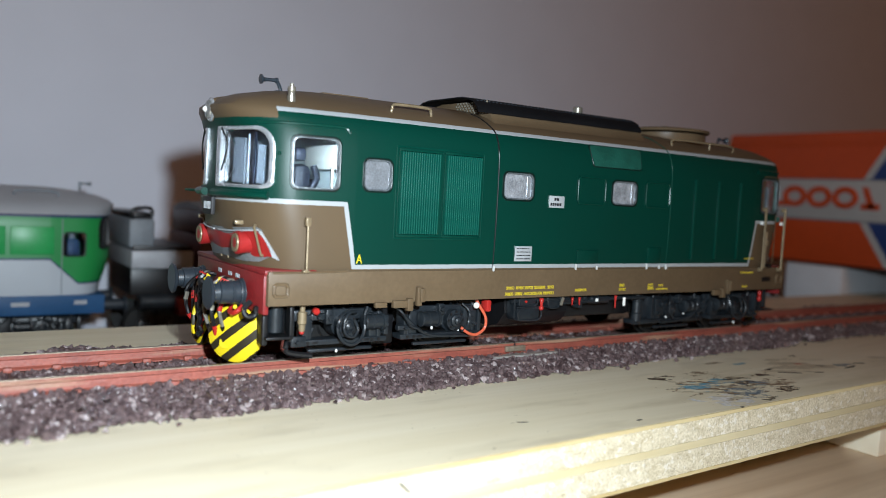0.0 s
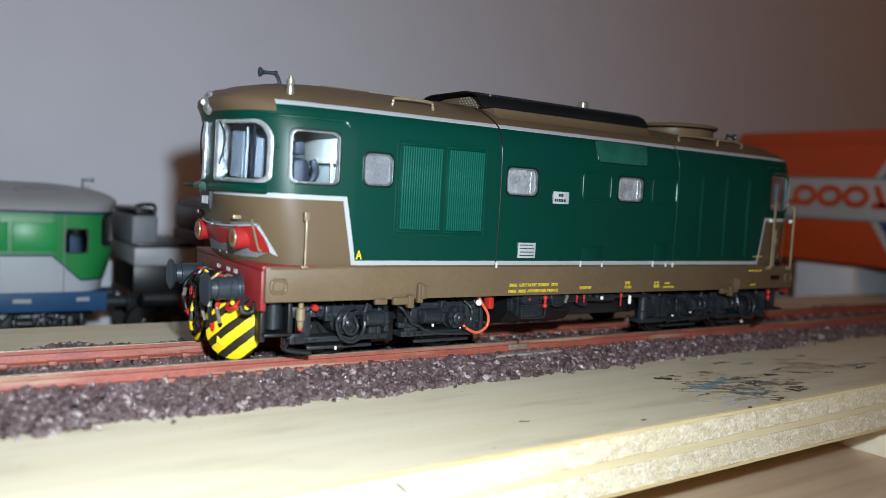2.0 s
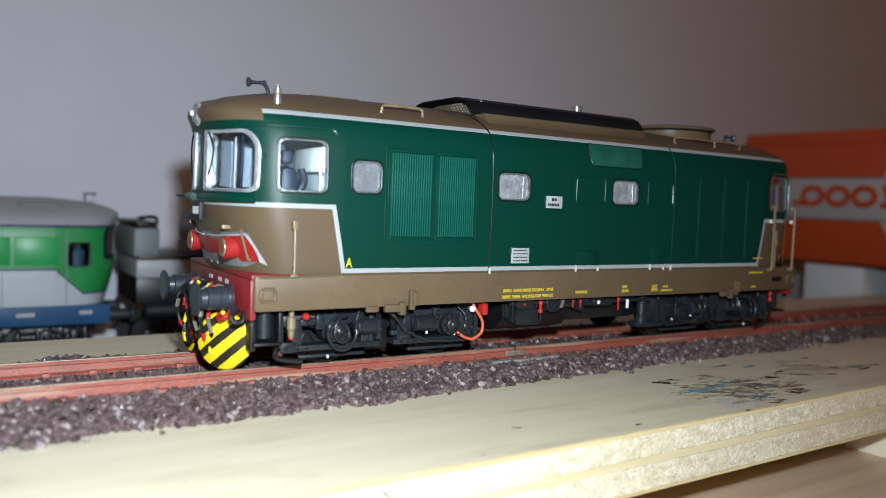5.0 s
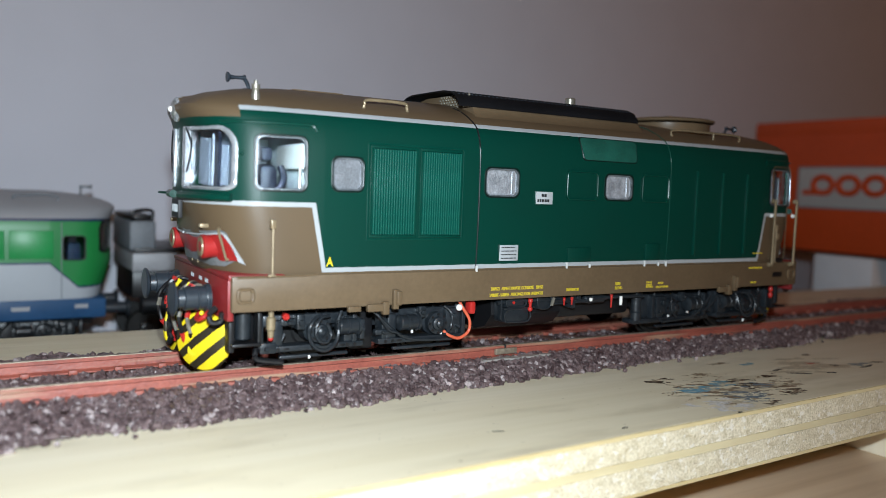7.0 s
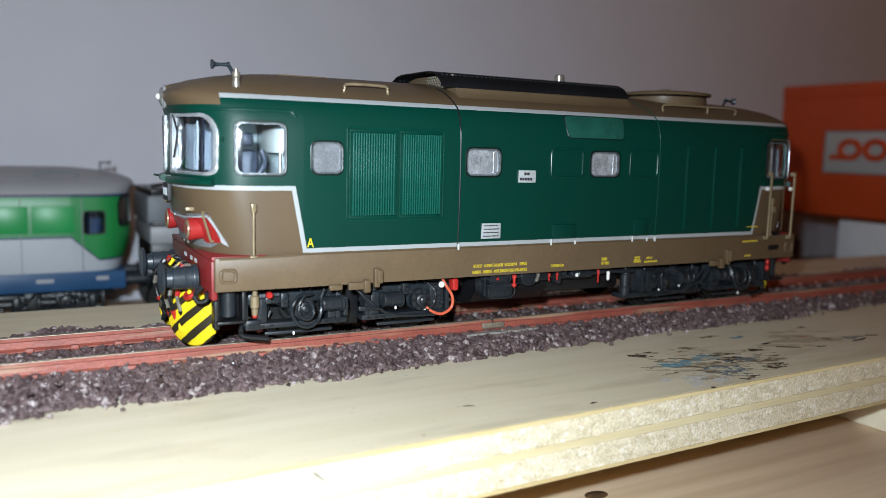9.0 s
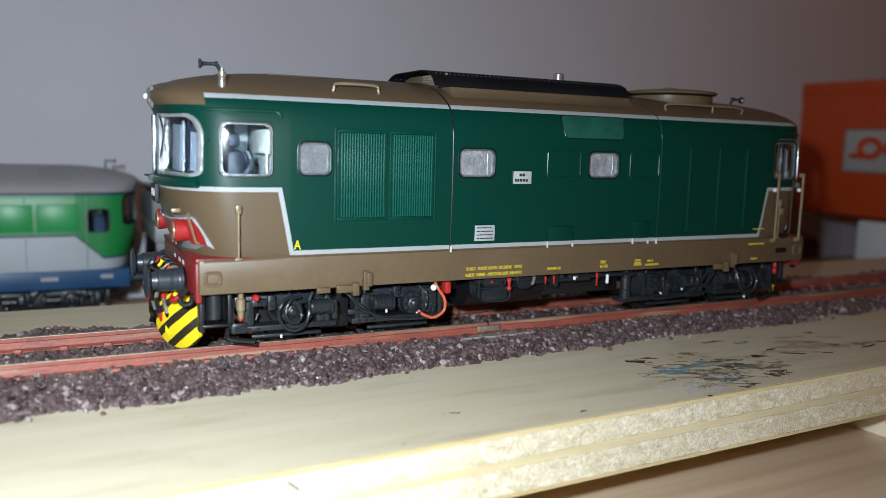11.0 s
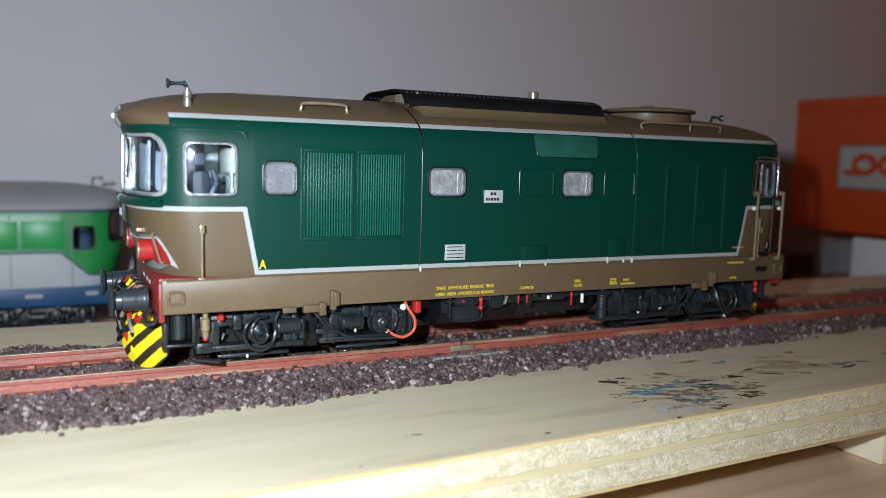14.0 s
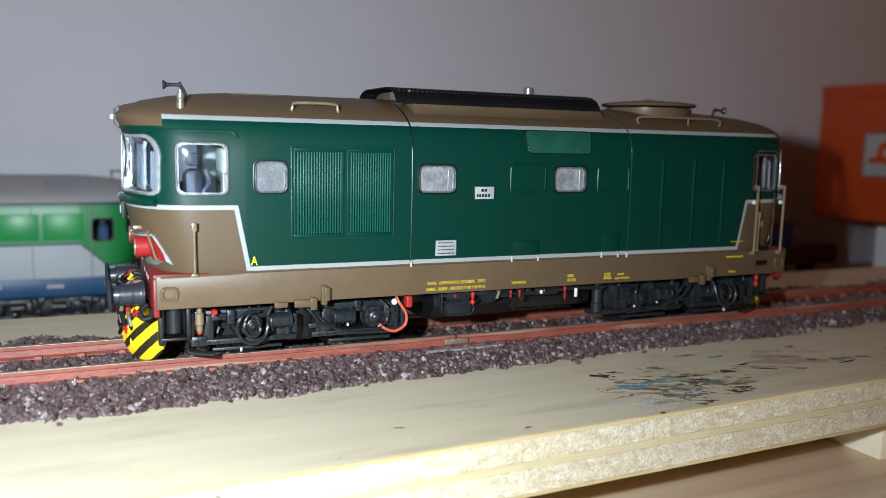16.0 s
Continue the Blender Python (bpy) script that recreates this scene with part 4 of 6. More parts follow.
def roof_details(loco):
    # horn near the front and a smaller one at the rear
    for x, s in ((0.62, 1), (LENGTH - 1.05, -1)):
        h = part("horn", Mesh().lathe((x - s * 0.25, -0.30, 4.125), (x + s * 0.02, -0.30, 4.135), [(0, 0.072), (0.08, 0.07), (0.2, 0.034), (0.5, 0.024), (0.85, 0.03), (0.88, 0.04), (1, 0.04)], 14), M_BUFFER, loco, "dark grey trumpet horn")
        part("horn_stand", Mesh().tube([(x, -0.30, 4.135), (x + s * 0.05, -0.30, 4.05), (x + s * 0.09, -0.30, 3.93)], 0.028, 8), M_BUFFER, h)
        part("horn_foot", Mesh().box(x - 0.02, x + 0.2, -0.36, -0.24, 3.93, 3.985, 0.01), M_BUFFER, h)
    part("roof_valve", Mesh().lathe((0.545, -1.06, 3.76), (0.545, -1.06, 4.02), [(0, 0.06), (0.32, 0.06), (0.36, 0.05), (0.55, 0.05), (0.6, 0.058), (0.82, 0.056), (0.84, 0.03), (1, 0.028)], 14), M_STEEL, loco, "turned metal roof valve")
    # lifting handles
    x0, x1 = 2.14, 2.86
    for yy in (-1.13, 1.13):
        part("roof_handle", Mesh().tube([(x0, yy, 3.74), (x0 + 0.01, yy, 3.84), (x0 + 0.08, yy, 3.90), (x1 - 0.08, yy, 3.90), (x1 - 0.01, yy, 3.84), (x1, yy, 3.74)], 0.024, 8), M_HANDLE, loco, "pale bronze roof grab handle")
    part("roof_plate", Mesh().box(1.35, 2.15, -0.36, 0.36, 3.97, 4.043, 0.008), M_BROWN, loco)
    # grille over the engine: a rounded hood with black perforated faces
    x0, x1 = 3.90, 7.76
    prof = [(-1.10, 3.82), (-1.00, 3.90), (-0.97, 3.965), (-0.95, 4.02), (-0.86, 4.12), (-0.70, 4.19), (-0.5, 4.22), (0.5, 4.22), (0.70, 4.19), (0.86, 4.12), (0.95, 4.02), (0.97, 3.965), (1.00, 3.90), (1.10, 3.82)]
    n = len(prof)
    hood_m = Mesh()
    for x, k in ((x0 + 0.25, 1.0), (x1 + 0.02, 1.0), (x1 + 0.14, 0.45), (x1 + 0.34, 0.0)):
        hood_m.v += [(x, y, 3.80 + (z - 3.82) * k) for y, z in prof]
    for j in range(3):
        hood_m.f += [(j * n + i, j * n + (i + 1) % n, (j + 1) * n + (i + 1) % n, (j + 1) * n + i) for i in range(n)]
    hood_m.f += [tuple(range(n)), tuple(range(3 * n, 4 * n))]
    hood = part("roof_hood", hood_m, M_BROWN, loco, "brown engine-room roof hood")
    sx0, sx1 = x0 - 0.04, x1 + 0.02
    outer = [(y * 1.03, z + 0.028) for y, z in prof if z > 3.95]
    mesh_m = Mesh().prism(outer + [(y, z - 0.022) for y, z in reversed(outer)], "x", sx0, sx1)
    grille = part("roof_grille", mesh_m, M_GRILLE, hood, "black perforated roof grille")
    holes = Mesh()
    for i in range(46):
        u = sx0 + 0.08 + (sx1 - sx0 - 0.16) * i / 45
        for s in (-1, 1):
            holes.box(u - 0.016, u + 0.016, s * 0.70 - 0.025, s * 0.70 + 0.025, 4.205, 4.226, 0.006)
            holes.box(u + 0.02, u + 0.05, s * 0.80 - 0.025, s * 0.80 + 0.025, 4.16, 4.192, 0.006)
    part("grille_studs", holes, M_BUFFER, grille)
    ends = Mesh()
    for j in range(5):
        for i in range(11):
            y = -0.85 + i * 0.085 + (j % 2) * 0.04
            z = 4.0 + j * 0.045
            if y < 0.86:
                ends.ball((x0 + 0.245, y, z), 0.022, 4)
    part("end_mesh", ends, M_STEEL, hood, "perforated hood end")
    part("roof_stud", Mesh().cyl((6.60, -0.45, 4.15), (6.60, -0.45, 4.365), 0.095, 18, 0.02), M_STEEL, loco, "round metal roof stud")
    fan = part("fan_ring", Mesh().lathe((9.62, 0, 3.90), (9.62, 0, 4.11), [(0, 0.86), (0.2, 0.84), (1, 0.84)], 40), M_BROWN, loco, "round brown roof fan housing")
    part("fan_cap", Mesh().lathe((9.62, 0, 4.135), (9.62, 0, 4.27), [(0, 0.82), (0.10, 0.91), (0.40, 0.93), (0.52, 0.90), (0.72, 0.68), (0.9, 0.36), (0.97, 0.16), (1, 0.12)], 40), M_BROWN, fan)
    part("fan_knob", Mesh().lathe((9.62, 0, 4.26), (9.62, 0, 4.305), [(0, 0.14), (0.6, 0.13), (1, 0.06)], 16), M_STEEL, fan)
    for y in (-1.12, 1.12):
        part("roof_rail", Mesh().tube([(8.55, y, 3.78), (8.6, y, 3.90), (9.5, y, 3.91), (10.4, y, 3.90), (10.45, y, 3.78)], 0.022, 6), M_BRASS, loco)
        part("rail_post", Mesh().cyl((9.7, y, 3.74), (9.7, y, 3.91), 0.02, 6), M_BRASS, loco)


def front_details(loco):
    for rear in (False, True):
        def fx(x):
            return LENGTH - x if rear else x
        d = 1 if rear else -1
        hl = part("headlamp", Mesh().lathe((fx(0.05), 0, 3.63), (fx(-0.26), 0, 3.63), [(0, 0.24), (0.75, 0.185), (0.8, 0.172), (1, 0.168)], 24), M_BROWN, loco, "round top headlamp")
        part("lamp_rim", Mesh().lathe((fx(-0.25), 0, 3.63), (fx(-0.285), 0, 3.63), [(0, 0.176), (0.5, 0.174), (1, 0.15)], 24), M_CHROME, hl, "silver lamp rim")
        part("reflector", Mesh().lathe((fx(-0.245), 0, 3.63), (fx(-0.282), 0, 3.63), [(0, 0.06), (1, 0.145)], 20), M_CHROME, hl, "silver reflector")
        part("lens", Mesh().lathe((fx(-0.286), 0, 3.63), (fx(-0.335), 0, 3.63), [(0, 0.140), (0.4, 0.128), (0.75, 0.090), (1, 0.02)], 20), M_LENS, hl, "silvery lamp lens")
        part("bulb", Mesh().ball((fx(-0.330), 0, 3.63), 0.045, 8), M_WHITEPL, hl, "small pale bulb")
        # red panel across the nose with two lamps
        for side in (-1, 1):
            o = [(0.0, 1.60), (0.0, 1.86), (0.30, 1.90), (0.50, 1.93), (0.56, 1.80), (0.60, 1.58), (0.43, 1.56)]
            panel = part("red_band", patch(o, side, rear, -0.01, 0.03, direct), M_RED, loco, "red band across the nose")
            base = [(0.0, 1.50), (0.0, 1.925), (0.28, 1.955), (0.50, 1.985), (0.545, 1.95), (0.61, 1.60), (0.45, 1.49), (0.25, 1.47)]
            part("silver_field", patch(base, side, rear, -0.01, 0.018, direct), M_SILVER, panel, "dull silver field round the red band")
            tri = [(0.515, 1.93), (0.545, 1.93), (0.67, 1.53), (0.60, 1.57), (0.59, 1.70)]
            part("white_flash", patch(tri, side, rear, -0.01, 0.02, direct), M_WHITE, panel, "pointed white flash")
            line = [(0.02, 1.88), (0.15, 1.892), (0.30, 1.91), (0.42, 1.93), (0.52, 1.945)]
            part("white_line", Mesh().tube([skin(q, z, side, rear, 0.026) for q, z in line], 0.014, 6), M_PLATE, panel, "thin silver line")
            y = side * 0.82
            lampb = part("lower_lamp", Mesh().lathe((fx(0.25), y, 1.745), (fx(-0.10), y, 1.745), [(0, 0.16), (0.6, 0.15), (0.85, 0.165), (0.97, 0.165), (1, 0.15)], 24), M_RED, loco, "red lower headlamp")
            part("lamp_rim", Mesh().lathe((fx(-0.09), y, 1.745), (fx(-0.12), y, 1.745), [(0, 0.135), (1, 0.128)], 20), M_BRASS, lampb)
            part("lens", Mesh().lathe((fx(-0.10), y, 1.745), (fx(-0.125), y, 1.745), [(0, 0.122), (0.6, 0.10), (1, 0.05)], 16), M_RED, lampb)
            # lamp irons above the band and the small corner grab rail
            part("lamp_iron", Mesh().box(min(fx(-0.13), fx(0.0)), max(fx(-0.13), fx(0.0)), y - 0.05, y + 0.03, 2.0, 2.06, 0.015), M_HANDLE, loco)
            part("corner_rail", Mesh().tube([skin(0.50, 2.0, side, rear, 0.02), skin(0.50, 2.0, side, rear, 0.06), skin(0.50, 1.8, side, rear, 0.06), skin(0.50, 1.60, side, rear, 0.06), skin(0.50, 1.59, side, rear, 0.02)], 0.018, 6), M_BRASS, loco)
        part("number_plate", Mesh().box(min(fx(-0.26), fx(-0.20)), max(fx(-0.26), fx(-0.20)), -0.20, 0.20, 2.10, 2.36, 0.01), M_INK, loco, "small dark plate on the nose")
        marks = Mesh()
        for k in range(5):
            marks.box(min(fx(-0.268), fx(-0.258)), max(fx(-0.268), fx(-0.258)), -0.15 + k * 0.065, -0.12 + k * 0.065, 2.18, 2.29)
        part("plate_marks", marks, M_PLATE, loco)
        for y in (-0.18, 0.12):
            part("nose_latch", Mesh().box(min(fx(0.02), fx(0.07)), max(fx(0.02), fx(0.07)), y, y + 0.02, 1.46, 1.56, 0.005), M_BRASS, loco)
        part("ledge_pin", Mesh().tube([(fx(-0.14), 0.9, 2.43), (fx(-0.2), 1.06, 2.43), (fx(-0.22), 1.22, 2.43)], 0.02, 6), M_GREEN, loco)
        # red buffer beam, buffers, coupling gear
        beam = part("buffer_beam", Mesh().box(min(fx(0.085), fx(0.17)), max(fx(0.085), fx(0.17)), -1.47, 1.47, 0.80, 1.35, 0.02), M_RED_DARK, loco, "dark red buffer beam")
        part("beam_top", Mesh().box(min(fx(0.085), fx(0.85)), max(fx(0.085), fx(0.85)), -1.50, 1.50, 1.352, 1.418, 0.015), M_RED_DARK, beam, "dark red shelf under the nose")
        bars = Mesh()
        for y0 in (-0.52, -0.2, 0.25):
            for k in range(3):
                bars.box(min(fx(0.078), fx(0.085)), max(fx(0.078), fx(0.085)), y0 + k * 0.06, y0 + k * 0.06 + 0.035, 1.20, 1.26)
        part("beam_marks", bars, M_PLATE, beam)
        for side in (-1, 1):
            y = side * 0.875
            b = part("buffer", Mesh().lathe((fx(0.0), y, 1.045), (fx(-0.42), y, 1.045), [(0, 0.20), (0.05, 0.20), (0.07, 0.165), (0.34, 0.165), (0.36, 0.172), (0.40, 0.172), (0.42, 0.16), (0.80, 0.16), (0.82, 0.135), (1, 0.125)], 24), M_BUFFER, loco, "dark grey round buffer")
            part("buffer_head", Mesh().lathe((fx(-0.42), y, 1.045), (fx(-0.50), y, 1.045), [(0, 0.13), (0.5, 0.225), (0.8, 0.235), (1, 0.21)], 28), M_BUFFER, b)
            part("buffer_collar", Mesh().lathe((fx(-0.02), y, 1.045), (fx(-0.06), y, 1.045), [(0, 0.185), (0.5, 0.19), (1, 0.185)], 20), M_BUFFER, b)
            part("hose_cock", Mesh().tube([(fx(0.02), side * 1.18, 0.95), (fx(-0.08), side * 1.2, 0.86), (fx(-0.05), side * 1.24, 0.76), (fx(0.06), side * 1.26, 0.78), (fx(0.07), side * 1.28, 0.90)], 0.04, 8), M_BLACK, beam)
        hook = part("coupling_hook", Mesh().tube([(fx(0), 0, 1.05), (fx(-0.22), 0, 1.05), (fx(-0.32), 0, 1.12), (fx(-0.28), 0, 1.2)], 0.045, 8), M_BLACK, beam)
        chain = Mesh()
        for k in range(5):
            a = [(fx(-0.30 - 0.02 * (k % 2)), -0.09, 1.0 - k * 0.16), (fx(-0.33), -0.03, 0.93 - k * 0.16), (fx(-0.30), 0.05, 1.0 - k * 0.16), (fx(-0.33), 0.0, 1.09 - k * 0.16), (fx(-0.30 - 0.02 * (k % 2)), -0.09, 1.0 - k * 0.16)]
            chain.tube(a, 0.03, 6)
        part("coupling_chain", chain, M_BLACK, hook)
        rng = random.Random(21)
        for k in range(9):
            y = (-0.62, -0.50, -0.40, -0.30, 0.30, 0.40, 0.50, 0.60, 0.70)[k]
            x1 = -0.16 - 0.14 * rng.random()
            low = 0.22 + 0.25 * rng.random()
            pts = [(fx(0.0), y * 0.85, 1.16), (fx(-0.10), y * 0.9, 1.17), (fx(x1), y + rng.uniform(-0.06, 0.06), 0.98), (fx(x1 - 0.04), y + rng.uniform(-0.08, 0.08), 0.74), (fx(x1), y + rng.uniform(-0.06, 0.06), 0.52), (fx(x1 + 0.06), y + rng.uniform(-0.05, 0.05), low)]
            h = part("brake_hose", Mesh().tube(pts[:5], 0.029, 7), M_BLACK if k % 3 else M_STEEL, beam, "thin brake hose with coloured end")
            part("hose_tip", Mesh().tube([pts[4], (Vector(pts[4]) + Vector(pts[5])) / 2, pts[5]], 0.036, 7), M_BLACK if k % 3 == 0 else M_REDWIRE, h, "hose end fitting")
            part("hose_cuff", Mesh().tube([pts[1], (Vector(pts[1]) + Vector(pts[2])) / 2], 0.034, 7), M_YELLOW if k in (3, 4) else M_REDWIRE, h, "bright hose cuff")
            part("hose_band", Mesh().tube([(Vector(pts[2]) + Vector(pts[3])) / 2, pts[3]], 0.036, 7), M_REDWIRE if k % 2 == 0 else M_STEEL, h, "coloured hose sleeve")
        for side in (-1, 1):
            loop = [(fx(-0.02), side * 0.98, 0.86), (fx(-0.10), side * 1.0, 0.80), (fx(-0.14), side * 0.90, 0.75), (fx(-0.13), side * 0.78, 0.77), (fx(-0.06), side * 0.72, 0.84)]
            lp = part("hose_loop", Mesh().tube(loop, 0.036, 8), M_REDWIRE, beam, "red looped hose over the plough")
            part("hose_clip", Mesh().ball((fx(-0.10), side * 0.90, 0.84), 0.035, 6), M_YELLOW, lp)
        # rounded plough plates with warning stripes
        for side in (-1, 1):
            nrm = Vector((d * 0.74, side * 0.67, 0.0))
            c = Vector((fx(-0.01), side * 0.70, 0.415))
            o = Mesh().lathe(c - nrm * 0.03, c + nrm * 0.10, [(0, 0.41), (0.25, 0.42), (0.5, 0.40), (0.75, 0.31), (0.92, 0.17), (1, 0.05)], 36)
            tang = Vector((-nrm.y, nrm.x, 0))
            o.v = [tuple(Vector(p) + tang * (0.02 * (Vector(p) - c).dot(tang))) for p in o.v]
            plough = part("snow_plough", o, M_STRIPES, loco, "rounded plough plate with yellow and black stripes")
            pad_c = c + nrm * 0.11 + Vector((d * 0.05, -side * 0.12, -0.13))
            pad = Mesh().lathe(pad_c - nrm * 0.03, pad_c + nrm * 0.02, [(0, 0.085), (0.6, 0.105), (1, 0.08)], 7)
            part("plough_pad", pad, M_YELLOW, plough, "yellow folded flap")
            part("plough_arm", Mesh().box(min(c.x, fx(0.3)), max(c.x, fx(0.3)), c.y - 0.06, c.y + 0.06, 0.62, 0.80, 0.02), M_BLACK, plough)


def frame_and_lettering(loco):
    fr = part("underframe", Mesh().box(0.12, LENGTH - 0.12, -1.549, 1.549, 0.925, 1.405, 0.018), M_BROWN, loco, "brown side sill along the full length")
    for side in (-1, 1):
        f = side * 1.549

        def bit(x0, x1, z0, z1, h, c=0.012):
            return Mesh().box(x0, x1, min(f - side * 0.02, f + side * h), max(f - side * 0.02, f + side * h), z0, z1, c)

        for x0 in (0.20, LENGTH - 0.40):
            o = rr(x0, x0 + 0.20, 1.06, 1.23, 0.05)
            n = len(o)
            part("jacking_pad", Mesh().tube([(u, f + side * 0.004, z) for u, z in o] + [(o[0][0], f + side * 0.004, o[0][1])], 0.026, 6), M_BROWN, fr)
        for x in (2.55, 10.06):
            part("bracket", bit(x - 0.07, x + 0.02, 0.87, 1.16, 0.07), M_BROWN, fr)
            part("bracket", bit(x - 0.03, x + 0.06, 0.93, 1.14, 0.10, 0.02), M_BROWN, fr)
            part("bracket", bit(x - 0.48, x - 0.16, 0.85, 0.96, 0.06), M_BROWN, fr)
            part("bracket", bit(x - 0.24, x - 0.14, 0.80, 0.99, 0.08), M_BROWN, fr)
        part("bracket", bit(1.77, 1.97, 0.86, 0.94, 0.05), M_BROWN, fr)
        part("sill_bead", Mesh().tube([(0.18, f + side * 0.004, 1.385), (1.2, f + side * 0.004, 1.40), (1.3, f, 1.42)], 0.016, 6), M_BROWN, fr)
    y = -1.5535
    letters("lettering", "A", 0.19, (1.435, y, 1.515), loco, M_YELLOW, "yellow letter on the green side", 0.75)
    letters("lettering", "SPURGO   ALIMENT.VALVOLE  ESCLUSIONE    SERVIZI", 0.075, (4.24, y, 1.075), fr, M_LETTER, "small yellow maintenance lettering", 0.585)
    letters("lettering", "SABBIERE - SABBIERE - ANTICONGELATORE -PNEUMATICI", 0.075, (4.22, y, 0.975), fr, M_LETTER, "small yellow maintenance lettering", 0.55)
    letters("lettering", "TRASFORMATORI", 0.07, (5.78, y, 1.01), fr, M_LETTER, "small yellow maintenance lettering", 0.5)
    letters("lettering", "SERVIZI\nELETTRICI", 0.075, (6.89, y, 1.075), fr, M_LETTER, "small yellow maintenance lettering", 0.5)
    bars = Mesh()
    for x0, x1, z in ((7.66, 7.80, 1.10), (7.65, 7.84, 1.02), (7.95, 8.08, 1.08), (7.90, 8.22, 1.01), (10.46, 10.90, 1.30), (10.55, 10.73, 1.01), (7.66, 7.80, 1.055)):
        x = x0
        while x < x1 - 0.02:
            bars.box(x, x + 0.022, y, y + 0.01, z - 0.017, z + 0.017)
            x += 0.036
    tagged(part("yellow_marks", bars, M_LETTER, fr), kind="stuff")
    more = Mesh()
    for k in range(9):
        more.box(10.55 + k * 0.035, 10.575 + k * 0.035, y, y + 0.01, 1.585, 1.60)
    tagged(part("yellow_marks", more, M_LETTER, loco), kind="stuff")


def wheel(x, loco, bogie):
    for side in (-1, 1):
        y0, y1 = side * 0.68, side * 0.80
        w = part("wheel", Mesh().lathe((x, y0, 0.5), (x, y1, 0.5), [(0, 0.53), (0.2, 0.535), (0.3, 0.50), (0.98, 0.495), (1, 0.47), (1.0, 0.44), (0.75, 0.42), (0.70, 0.25), (1.0, 0.22)], 36), M_WHEEL, bogie, "blackened wheel")
        part("hub", Mesh().lathe((x, y1, 0.5), (x, y1 + side * 0.06, 0.5), [(0, 0.16), (1, 0.12)], 18), M_WHEEL, w)
    part("axle", Mesh().cyl((x, -0.7, 0.5), (x, 0.7, 0.5), 0.08, 10), M_WHEEL, bogie)


